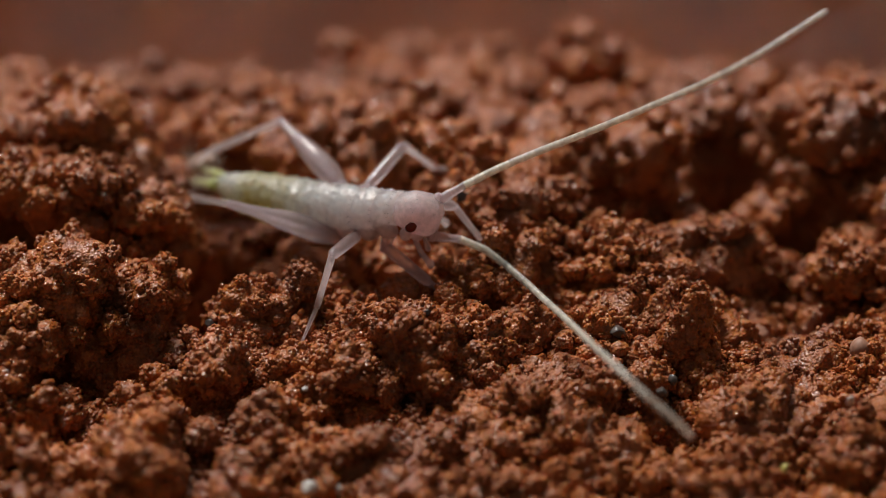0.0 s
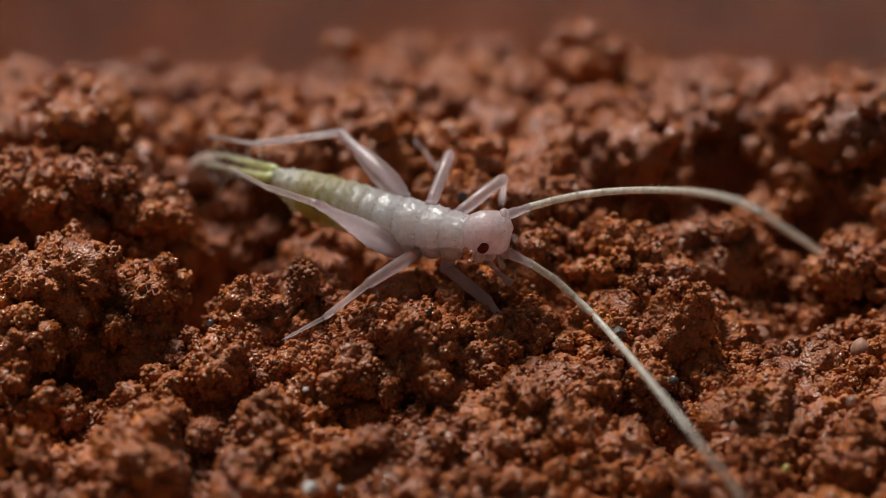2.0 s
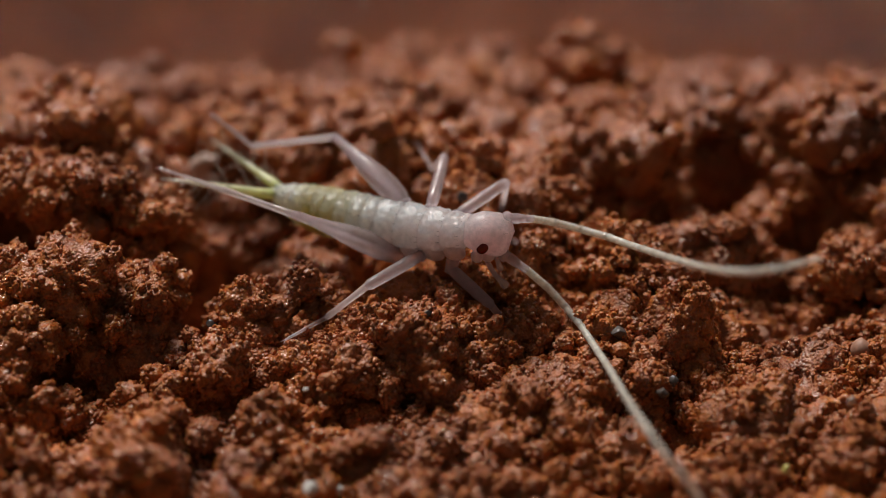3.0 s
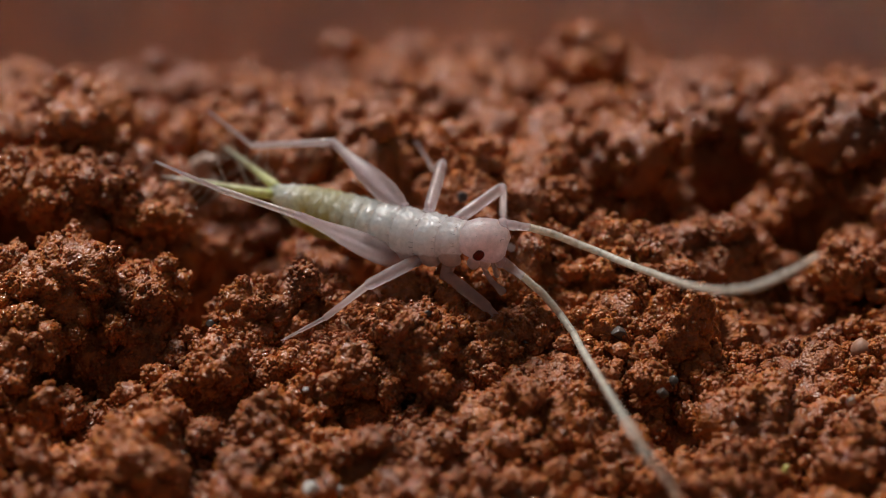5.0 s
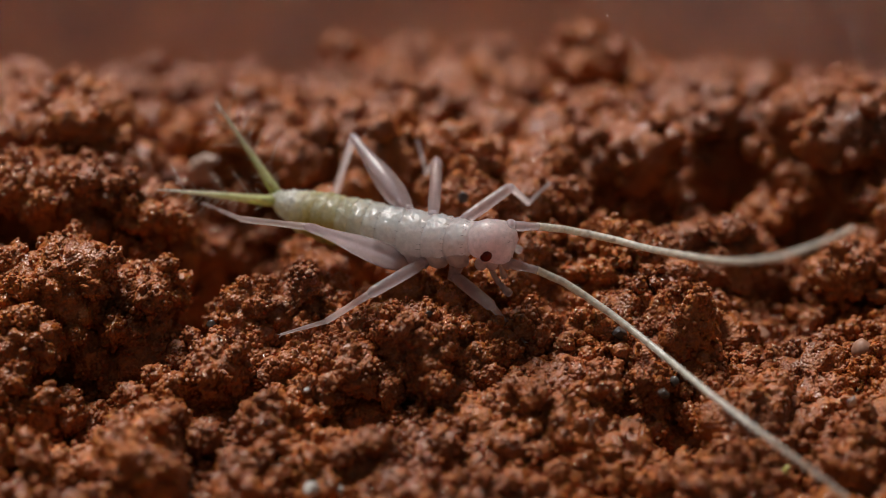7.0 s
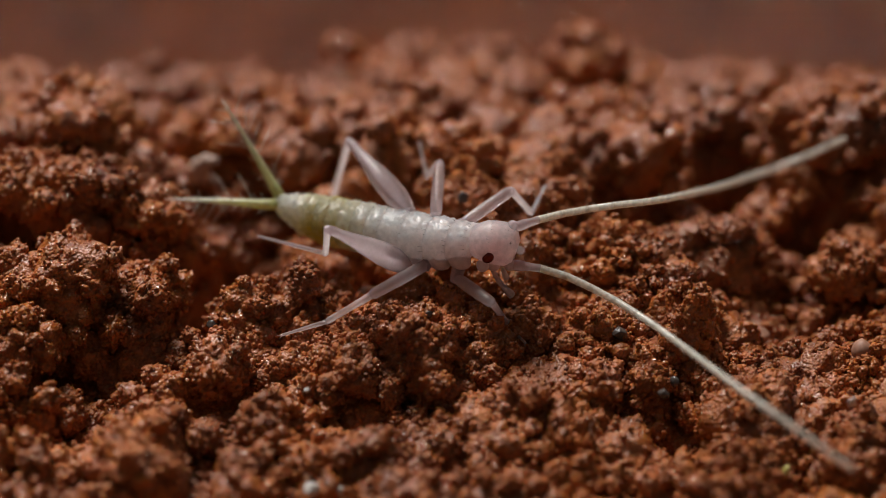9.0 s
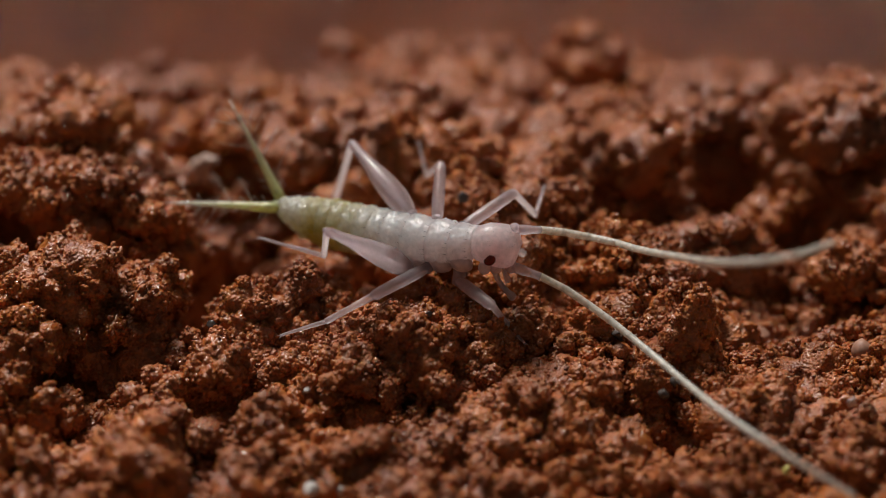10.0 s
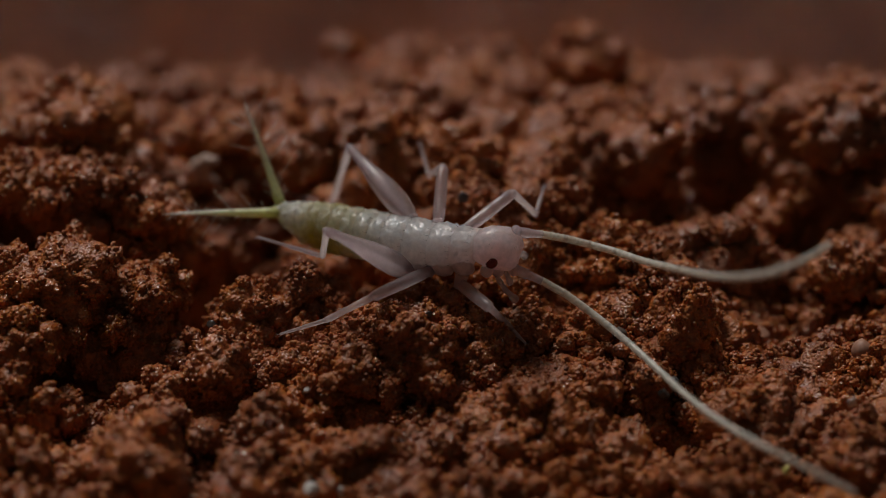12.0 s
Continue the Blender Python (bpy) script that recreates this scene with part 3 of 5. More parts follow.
def feeler_piece(i):
    bm = bmesh.new()
    rings, n = [], 29
    for k in range(n):
        u = k / (n - 1)
        s = (i + u) / PIECES
        r = 0.088 - 0.028 * s
        if i == 0:
            r = 0.115 if u < 0.5 else 0.10 if u < 0.66 else 0.09
            r *= 0.85 if k in (0, 13, 18) else 1.0
        else:
            r *= 1.0 + 0.035 * math.sin(k * math.pi / 2)
        rings.append((u * PIECE, 0, 0, r, r))
    rings = [(-0.04, 0, 0, rings[0][3] * 0.6, rings[0][4] * 0.6)] + rings + [(PIECE + 0.04, 0, 0, rings[-1][3] * 0.7, rings[-1][4] * 0.7)]
    loft(bm, rings, 12)
    ob = part("feeler_base" if i == 0 else "feeler_piece", bm, LEG if i == 0 else FEELER, cricket, "glassy feeler base" if i == 0 else "ringed straw-white feeler piece")
    bm = bmesh.new()
    for k in range(4 if i == 0 else 14):
        t, u = rnd.uniform(0, 6.28), rnd.uniform(0.0, 1.0)
        y, z = math.cos(t), math.sin(t)
        r = 0.09
        bristles(bm, [((u * PIECE, y * r, z * r), (u * PIECE + 0.06, y * (r + 0.045), z * (r + 0.045)))], 0.005)
    part("bristle", bm, HAIR, ob, "fine pale bristles")
    return ob


for side in ("left", "right"):
    JOINTED[side, "feeler"] = [feeler_piece(i) for i in range(PIECES)]

# tail feelers
for side in ("left", "right"):
    bm = bmesh.new()
    loft(bm, [(-0.06, 0, 0, 0.08, 0.08), (0.0, 0, 0, 0.125, 0.125), (0.15, 0, 0.0, 0.125, 0.125), (0.5, 0, 0.01, 0.105, 0.105), (1.0, 0, 0.03, 0.08, 0.08),
              (1.6, 0, 0.04, 0.052, 0.052), (2.2, 0, 0.03, 0.028, 0.028), (2.55, 0, 0, 0.008, 0.008)], 14)
    ob = part("tail_feeler", bm, TAIL, cricket, "yellow-green tapering tail feeler")
    bm = bmesh.new()
    for k in range(56):
        u = rnd.uniform(0.1, 2.3)
        t = rnd.uniform(0, 6.28)
        long = rnd.choice((0.12, 0.12, 0.16, 0.16, 0.22, 0.22, 0.3, 0.75 if u > 0.5 else 0.3, 0.85 if u > 0.5 else 0.2))
        y, z = math.cos(t), math.sin(t)
        r = 0.12 - 0.04 * u
        bristles(bm, [((u, y * r, z * r), (u + long * 0.55, y * (r + long * 0.8), z * (r + long * 0.8)))], 0.009)
    part("bristle", bm, HAIR, ob, "long and short pale bristles")
    JOINTED[side, "tail"] = ob

# legs
HIPS = {"left_hind": (-0.50, 0.42, -0.05), "right_hind": (-0.27, -0.52, -0.79), "right_mid": (0.19, -0.52, -0.53),
        "right_front": (0.83, -0.52, -0.82), "left_mid": (0.12, 0.40, -0.05), "left_front": (0.78, 0.36, -0.05)}
SPANS = {"left_hind": (195, 155, 105), "right_hind": (210, 155, 122), "right_mid": (125, 105, 92), "right_front": (105, 95, 60),
         "left_mid": (125, 90, 80), "left_front": (115, 75, 70)}


def leg(name):
    side, place = name.split("_")
    word = {"hind": "hind", "mid": "middle", "front": "front"}[place]
    l1, l2, l3 = [0.012755 * s for s in SPANS[name]]
    hip = Vector(HIPS[name])
    root_z, a, b = body_line(hip.x)
    inner = Vector((hip.x + 0.05, hip.y * 0.55, (hip.z + root_z) / 2 - 0.1))
    bm = bmesh.new()
    rod(bm, inner, hip, 0.2 if place == "hind" else 0.17, 0.13, 16)
    part("coxa", bm, LEG, cricket, "clear short " + word + " leg base")
    bm = bmesh.new()
    if place == "hind":
        w = 0.265
        rings = [(-0.05, 0.07, 0.06), (0.0, 0.13, 0.12), (0.08, 0.22, 0.21), (0.22, 1.0 * w, 0.27), (0.38, 0.97 * w, 0.265), (0.55, 0.80 * w, 0.22),
                 (0.72, 0.58 * w, 0.145), (0.86, 0.42 * w, 0.11), (0.95, 0.42 * w, 0.11), (1.01, 0.32 * w, 0.085), (1.04, 0.1 * w, 0.03)]
        loft(bm, [(u * l1, 0, 0.04 * math.sin(u * 3), t, h) for u, h, t in rings], 20)
    else:
        rings = [(-0.05, 0.06), (0.0, 0.11), (0.15, 0.135), (0.45, 0.14), (0.8, 0.13), (0.95, 0.125), (1.02, 0.08), (1.05, 0.02)]
        loft(bm, [(u * l1, 0, 0, h, h) for u, h in rings], 16)
    if place == "hind":
        blob(bm, (l1 * 0.97, 0, 0.02), (0.10, 0.09, 0.10), 3)
    femur = part("femur", bm, LEG, cricket, "swollen glassy hind thigh" if place == "hind" else "slim glassy " + word + " thigh")
    if place == "hind":
        bm = bmesh.new()
        for k in range(5):
            side_way = -0.10 + 0.05 * k
            rod(bm, (0.10 * l1, 0.02 * (k - 2), side_way * 0.6), (0.50 * l1, 0.03 * (k - 2), side_way), 0.02, 0.026, 6)
            rod(bm, (0.50 * l1, 0.03 * (k - 2), side_way), (0.92 * l1, 0.0, 0.03 + side_way * 0.2), 0.026, 0.014, 6)
        part("muscle_band", bm, MUSCLE, femur, "milky muscle strands inside the clear thigh")
    bm = bmesh.new()
    for k in range(16):
        u, t = rnd.uniform(0.1, 0.95), rnd.uniform(0, 6.28)
        r = 0.1
        bristles(bm, [((u * l1, math.cos(t) * r, math.sin(t) * r), (u * l1 + 0.05, math.cos(t) * (r + 0.05), math.sin(t) * (r + 0.05)))], 0.004)
    part("bristle", bm, HAIR, femur, "fine pale bristles")
    bm = bmesh.new()
    t0 = 0.085
    loft(bm, [(-0.04, 0, 0, 0.03, 0.03), (0.0, 0, 0, t0, t0), (0.12 * l2, 0, 0, t0 * 0.95, t0), (0.5 * l2, 0, 0, t0 * 0.8, t0 * 0.85), (0.92 * l2, 0, 0, t0 * 0.85, t0 * 0.9),
              (l2, 0, 0, t0 * 0.8, t0 * 0.8), (l2 + 0.03, 0, 0, 0.02, 0.02)], 14)
    tibia = part("tibia", bm, THIN, cricket, "thin clear " + word + " shin")
    bm = bmesh.new()
    for k in range(8 if place == "hind" else 5):
        u = 0.5 + 0.5 * k / 8
        t = rnd.uniform(0, 6.28)
        reach = 0.14 if k > 5 else 0.09
        bristles(bm, [((u * l2, math.cos(t) * 0.06, math.sin(t) * 0.06), (u * l2 + reach, math.cos(t) * (0.06 + reach * 0.6), math.sin(t) * (0.06 + reach * 0.6)))], 0.009)
    part("spur", bm, HAIR, tibia, "short pale spurs")
    bm = bmesh.new()
    for u0, u1, r in ((0.0, 0.5, 0.055), (0.52, 0.66, 0.042), (0.68, 0.97, 0.036)):
        rod(bm, (u0 * l3, 0, 0), (u1 * l3, 0, 0), r, r * 0.8, 10)
    for s in (-1, 1):
        rod(bm, (0.96 * l3, 0, 0), (1.04 * l3, 0.04 * s, -0.03), 0.014, 0.006, 5, ends=False)
    tarsus = part("tarsus", bm, THIN, cricket, "thin jointed " + word + " foot with claws")
    JOINTED[name] = (femur, tibia, tarsus)


for name in HIPS:
    leg(name)

# ---- how it moves ----
KEYED = {}
HEADS = {}


def heading(yaw, pitch):
    y, p = radians(yaw), radians(pitch)
    return Vector((math.cos(y) * math.cos(p), math.sin(y) * math.cos(p), math.sin(p)))


def put(ob, t, at, way, rest):
    """Store a pose in which the limb's x axis points along way; rest is its usual way, which fixes the roll."""
    base = rest.to_track_quat("X", "Z")
    turn = rest.rotation_difference(way) @ base
    KEYED.setdefault(ob, []).append((t, Matrix.LocRotScale(at * MM, turn, None)))


def stand(t, place, nod):
    """The whole animal: place in millimetres and turn in degrees; nod: the head's own turn."""
    KEYED.setdefault(cricket, []).append((t, pose(*(v * MM for v in place[:3]), *place[3:])))
    HEADS[t] = Matrix.LocRotScale(HEAD_AT, Euler([radians(a) for a in nod]), None)
    KEYED.setdefault(head, []).append((t, pose(*(HEAD_AT * MM), *nod)))


RESTS = {"left_hind": ((110, 40), (200, -20), (190, 10)), "right_hind": ((180, 5), (180, -10), (180, 10)), "right_mid": ((230, -10), (200, -45), (200, -10)),
         "right_front": ((300, -10), (330, -50), (330, -10)), "left_mid": ((80, 40), (120, -40), (130, 10)), "left_front": ((60, 30), (30, -40), (60, 10))}


def stride(name, t, angles):
    """One leg: yaw and pitch of thigh, shin and foot in degrees."""
    at = Vector(HIPS[name])
    for k, ob in enumerate(JOINTED[name]):
        way = heading(*angles[2 * k:2 * k + 2])
        put(ob, t, at, way, heading(*RESTS[name][k]))
        at = at + way * (0.012755 * SPANS[name][k])


def flick(side, t, angles):
    at = Vector((-3.62, 0.13 if side == "left" else -0.13, 0.05))
    put(JOINTED[side, "tail"], t, at, heading(*angles), Vector((-1, 0, 0)))


def sweep(side, t, yaws, pitches):
    """One feeler: yaw and pitch in degrees at nine even places from its base to its tip."""
    at = HEADS[t] @ SOCKET[side]
    for i, ob in enumerate(JOINTED[side, "feeler"]):
        u = 8 * i / (PIECES - 1)
        k = min(int(u), 7)
        w = u - k
        way = heading(yaws[k] * (1 - w) + yaws[k + 1] * w, pitches[k] * (1 - w) + pitches[k + 1] * w)
        put(ob, t, at, way, Vector((1, 0, 0)))
        at = at + way * PIECE


def key_all():
    for ob, rows in KEYED.items():
        walk(ob, rows)


# ---- grains and scraps lying on the soil ----
def grain(name, at, radii, seed, material, label, category, turn=(0, 0, 0), sharp=0.35):
    """An irregular worn grain at a place in millimetres."""
    bm = bmesh.new()
    bmesh.ops.create_icosphere(bm, subdivisions=3, radius=1.0)
    rs = random.Random(seed)
    cuts = [(Vector((rs.uniform(-1, 1), rs.uniform(-1, 1), rs.uniform(-1, 1))).normalized(), rs.uniform(0.6, 0.9)) for _ in range(9)]
    for v in bm.verts:
        for way, d in cuts:
            over = v.co.dot(way) - d
            if over > 0:
                v.co -= way * over * (1 - sharp * 0.2)
        v.co = Vector((v.co.x * radii[0], v.co.y * radii[1], v.co.z * radii[2])) * (1 + 0.06 * noise.noise(v.co * 4 + Vector((seed, 0, 0)))) * MM
    me = bpy.data.meshes.new(name)
    bm.to_mesh(me)
    bm.free()
    for p in me.polygons:
        p.use_smooth = True
    me.materials.append(material)
    ob = new(name, me)
    ob.matrix_basis = pose(*(c * MM for c in at), *turn)
    return tagged(ob, label, category)


def strand(name, points, radii, material, label, category):
    """A bent tapered tube through points in millimetres."""
    bm = bmesh.new()
    for a, b, ra, rb in zip(points, points[1:], radii, radii[1:]):
        rod(bm, a, b, ra, rb, 10)
    for v in bm.verts:
        v.co *= MM
    me = bpy.data.meshes.new(name)
    bm.to_mesh(me)
    bm.free()
    for p in me.polygons:
        p.use_smooth = True
    me.materials.append(material)
    return tagged(new(name, me), label, category)


DARK = "shiny dark grey mineral grain in the soil"
PALE = "pale glassy quartz grain lying in the soil"
for k, (x, y, z, r) in enumerate(((-5.10, -2.17, -0.30, 0.11), (3.80, -2.74, -0.06, 0.18), (4.66, -4.44, -0.24, 0.14), (0.42, 0.85, 0.82, 0.14), (-0.33, -2.86, 0.60, 0.09), (-2.44, -5.28, -0.75, 0.13), (4.93, -4.02, -0.30, 0.11))):
    tagged(grain("mineral_grain", (x, y, z), (r * 1.25, r, r * 0.85), 10 + k, STONE_DARK, DARK, "mineral grain", (20 * k, 35 * k, 50 * k)), group="mineral grains")
for k, (x, y, z, r) in enumerate(((-2.92, -4.62, 0.02, 0.06), (-2.74, -6.99, -0.54, 0.17), (8.54, -5.20, 0.22, 0.10), (0.66, -6.03, -0.83, 0.16), (-2.16, -6.79, -0.8, 0.12))):
    tagged(grain("quartz_grain", (x, y, z), (r * (2.2 if k == 2 else 1.15), r, r * 0.8), 30 + k, STONE_PALE, PALE, "quartz grain", (10, 70 if k == 2 else 20 * k, 40 + 30 * k)), group="quartz grains")
grain("pale_pebble", (6.98, -1.62, -1.12), (0.32, 0.24, 0.2), 51, PEBBLE, "dull pinkish pebble half sunk in soil", "pebble", (0, 10, 20))
grain("pale_pebble", (9.09, -2.98, -0.30), (0.3, 0.24, 0.26), 52, PEBBLE, "dull pinkish pebble half sunk in soil", "pebble", (15, 0, 60))
grain("seed_scrap", (7.12, -6.26, -0.80), (0.10, 0.12, 0.20), 53, SEED, "small yellow-green seed scrap on the soil", "seed scrap", (0, 15, 10))
strand("pale_husk", [(-5.55, 3.30, -0.75), (-5.76, 3.25, -0.5), (-5.78, 3.2, -0.2), (-5.64, 3.15, 0.06), (-5.42, 3.1, 0.16)], [0.2, 0.24, 0.23, 0.17, 0.1], HUSK, "pale curved hollow husk half buried in soil", "husk")
strand("pale_hair", [(3.10, -5.62, -0.50), (3.04, -5.60, -0.25), (3.06, -5.60, 0.0), (3.12, -5.60, 0.12)], [0.016, 0.014, 0.012, 0.006], HAIR, "short pale hair stuck upright in the soil", "hair")
strand("pale_fibre", [(1.45, -0.9, 0.02), (1.65, -0.85, 0.08), (1.9, -0.85, 0.06), (2.1, -0.9, -0.02)], [0.012, 0.014, 0.012, 0.006], HAIR, "thin pale fibre lying over the soil", "fibre")

def motions():
    stand(0, (-2.019, 0.136, 1.292, 14, -12.4, -28), (4.3, 22, 8.6))
    stand(0.2, (-2.011, -0.182, 1.33, 14, -10.6, -31.7), (5.6, 19.6, 15.5))
    stand(0.35, (-1.859, -0.059, 1.333, 14, -10.4, -29.5), (5.2, 18.2, 14.3))
    stand(0.5, (-1.707, 0.062, 1.339, 14, -10.1, -27.2), (4.9, 16.6, 13))
    stand(0.65, (-1.621, 0.256, 1.353, 14, -9.4, -23.6), (4.3, 14, 11.3))
    stand(0.8, (-1.535, 0.443, 1.375, 14, -8.4, -19.6), (3.7, 11.1, 9.3))
    stand(1, (-1.388, 0.057, 1.451, 14, -4.7, -18.8), (3.7, 3.1, 14.6))
    stand(1.2, (-1.33, -0.07, 1.481, 14, -3.3, -18.3), (2.7, 6.2, 8.5))
    stand(1.5, (-1.147, -0.154, 1.501, 14, -2.3, -18), (2.6, 4.2, 9.1))
    stand(1.8, (-0.758, -0.297, 1.46, 14, -4.3, -24.8), (3.6, 8.7, 14.7))
    stand(2, (-0.589, -0.676, 1.512, 14, -1.8, -26.3), (3.3, 5.2, 18.4))
    stand(2.2, (-0.583, -0.553, 1.468, 14, -3.9, -26.7), (4, 7.3, 18.6))
    stand(2.5, (-0.58, -0.59, 1.416, 14, -6.4, -23.8), (3.9, 10.8, 12.7))
    stand(3, (-0.565, -0.657, 1.404, 14, -7, -25.4), (3.9, 13.5, 11.8))
    stand(3.6, (-0.588, -0.716, 1.409, 14, -6.7, -26), (3.9, 13.1, 12.5))
    stand(4.2, (-0.61, -0.774, 1.415, 14, -6.5, -26.5), (4, 12.7, 13.2))
    stand(5, (-0.64, -0.853, 1.423, 14, -6.1, -27.2), (4, 12.1, 14.1))
    stand(5.3, (-0.668, -0.762, 1.355, 14, -9.4, -30.2), (5.3, 16.7, 15.8))
    stand(5.4, (-0.645, -0.758, 1.363, 14, -9, -29.7), (5.2, 16.1, 15.7))
    stand(5.5, (-0.621, -0.755, 1.371, 14, -8.6, -29.3), (5, 15.4, 15.6))
    stand(5.7, (-0.548, -0.851, 1.448, 14, -4.9, -27.9), (4, 10.7, 15.9))
    stand(6, (-0.545, -0.865, 1.461, 14, -4.3, -24.9), (3.3, 10.4, 12.2))
    stand(6.3, (-0.557, -0.89, 1.452, 14, -4.7, -24.2), (3.3, 10.4, 12))
    stand(6.5, (-0.566, -0.906, 1.446, 14, -5, -23.7), (3.4, 10.3, 11.9))
    stand(7, (-0.517, -0.926, 1.435, 14, -5.5, -23.7), (3.2, 11.8, 9.9))
    stand(7.6, (-0.506, -0.933, 1.427, 14, -5.9, -23.9), (3.3, 12, 10.2))
    stand(8.2, (-0.495, -0.94, 1.42, 14, -6.2, -24.2), (3.5, 12.3, 10.6))
    stand(8.8, (-0.484, -0.947, 1.412, 14, -6.6, -24.4), (3.6, 12.5, 10.9))
    stand(9, (-0.473, -0.963, 1.41, 14, -6.7, -24.4), (3.6, 12.7, 10.8))
    stand(9.1, (-0.468, -0.971, 1.41, 14, -6.7, -24.4), (3.6, 12.8, 10.7))
    stand(9.3, (-0.457, -0.987, 1.408, 14, -6.8, -24.4), (3.6, 13, 10.6))
    stand(9.5, (-0.447, -1.003, 1.407, 14, -6.9, -24.5), (3.6, 13.2, 10.4))
    stand(10, (-0.437, -1.045, 1.407, 14, -6.8, -24.2), (3.6, 12.9, 10.4))
    stand(10.5, (-0.427, -1.087, 1.408, 14, -6.8, -23.9), (3.6, 12.6, 10.4))
    stand(11.5, (-0.408, -1.171, 1.409, 14, -6.8, -23.4), (3.6, 11.9, 10.3))
    stand(12, (-0.408, -1.171, 1.406, 14, -6.9, -23.4), (3.6, 12.1, 10.3))
    stride("left_hind", 0, (150, 12, -152, -11, -176, -43))
    stride("right_hind", 0, (-165, 33, 159, -24, 140, -32))
    stride("right_mid", 0, (-75, 33, -122, -51, -86, -4))
    stride("right_front", 0, (-21, -20, 45, -71, -20, -40))
    stride("left_mid", 0, (84, -7, 47, -68, 24, -18))
    stride("left_front", 0, (17, -24, -26, -48, 51, -52))
    stride("left_hind", 0.2, (156, 12, -158, -13, -172, -44))
    stride("right_hind", 0.2, (-156, 38, 159, -25, 143, -28))
    stride("right_mid", 0.2, (-62, 35, -123, -48, -81, 1))
    stride("right_front", 0.2, (-2, -21, 44, -71, -18, -40))
    stride("left_mid", 0.2, (84, -1, 67, -65, 27, -17))
    stride("left_front", 0.2, (42, -3, 52, -69, 41, -61))
    stride("left_hind", 0.35, (157, 11, -161, -14, -173, -45))
    stride("right_hind", 0.35, (-158, 38, 164, -25, 139, -28))
    stride("right_mid", 0.35, (-71, 30, -139, -51, -91, -4))
    stride("right_front", 0.35, (-13, -13, 24, -75, -14, -38))
    stride("left_mid", 0.35, (88, -7, 67, -66, 24, -17))
    stride("left_front", 0.35, (54, -13, 75, -78, 25, -55))
    stride("left_hind", 0.5, (159, 10, -165, -14, -174, -46))
    stride("right_hind", 0.5, (-160, 38, 168, -24, 135, -27))
    stride("right_mid", 0.5, (-81, 25, -154, -51, -106, -14))
    stride("right_front", 0.5, (-22, -7, -6, -75, -9, -34))
    stride("left_mid", 0.5, (91, -12, 67, -67, 22, -17))
    stride("left_front", 0.5, (61, -19, 109, -81, 10, -45))
    stride("left_hind", 0.65, (154, 4, -167, -17, -180, -39))
    stride("right_hind", 0.65, (-159, 36, 164, -28, 136, -24))
    stride("right_mid", 0.65, (-90, 19, -150, -50, -104, -6))
    stride("right_front", 0.65, (-21, 14, 33, -71, -7, -31))
    stride("left_mid", 0.65, (86, -12, 51, -75, 28, -25))
    stride("left_front", 0.65, (59, -20, 108, -82, -14, -35))
    stride("left_hind", 0.8, (149, -1, -169, -20, 176, -31))
    stride("right_hind", 0.8, (-159, 34, 159, -33, 137, -20))
    stride("right_mid", 0.8, (-99, 13, -147, -49, -104, -1))
    stride("right_front", 0.8, (-16, 30, 43, -60, -6, -26))
    stride("left_mid", 0.8, (80, -12, 4, -80, 32, -30))
    stride("left_front", 0.8, (56, -20, 102, -83, -24, -35))
    stride("left_hind", 1, (142, 2, -144, -1, 176, -40))
    stride("right_hind", 1, (-167, 26, 158, -35, 136, -23))
    stride("right_mid", 1, (-103, 20, -138, -48, -101, 4))
    stride("right_front", 1, (-11, -26, -26, -31, -40, 9))
    stride("left_mid", 1, (74, 6, 123, -27, 136, -39))
    stride("left_front", 1, (61, -14, 64, -82, -21, -31))
    stride("left_hind", 1.2, (142, 2, -144, -2, 159, -44))
    stride("right_hind", 1.2, (-166, 29, 158, -30, 139, -30))
    stride("right_mid", 1.2, (-104, 21, -141, -49, -101, 3))
    stride("right_front", 1.2, (-22, -7, 8, -59, -38, 4))
    stride("left_mid", 1.2, (83, -7, 132, -53, 114, -31))
    stride("left_front", 1.2, (58, -9, 78, -84, -25, -31))
    stride("left_hind", 1.5, (128, 4, -143, -5, 179, -30))
    stride("right_hind", 1.5, (-163, 30, 161, -20, 142, -33))
    stride("right_mid", 1.5, (-110, 19, -144, -48, -101, 2))
    stride("right_front", 1.5, (-27, -4, 18, -68, -40, 20))
    stride("left_mid", 1.5, (81, 2, 167, -57, 109, -24))
    stride("left_front", 1.5, (58, -7, 128, -85, -23, -49))
    stride("left_hind", 1.8, (140, 5, -143, 3, -170, -19))
    stride("right_hind", 1.8, (-151, 44, 142, -28, 172, -5))
    stride("right_mid", 1.8, (-108, 15, -143, -39, -107, 10))
    stride("right_front", 1.8, (-26, -5, 67, -73, -32, 2))
    stride("left_mid", 1.8, (90, -3, 170, -57, 145, 9))
    stride("left_front", 1.8, (69, -6, -121, -79, 12, -62))
    stride("left_hind", 2, (152, 3, -146, 6, 177, -12))
    stride("right_hind", 2, (-148, 55, 161, -24, 163, -11))
    stride("right_mid", 2, (-108, 15, -144, -36, -109, 20))
    stride("right_front", 2, (-19, -10, 62, -74, -32, 17))
    stride("left_mid", 2, (99, -2, 160, -58, 146, 2))
    stride("left_front", 2, (68, -2, -145, -79, 34, -59))
    stride("left_hind", 2.2, (154, 6, -146, 8, 174, -2))
    stride("right_hind", 2.2, (-158, 45, 176, 4, 171, 13))
    stride("right_mid", 2.2, (-109, 12, -147, -35, -111, 19))
    stride("right_front", 2.2, (-18, -19, 64, -76, -34, 20))
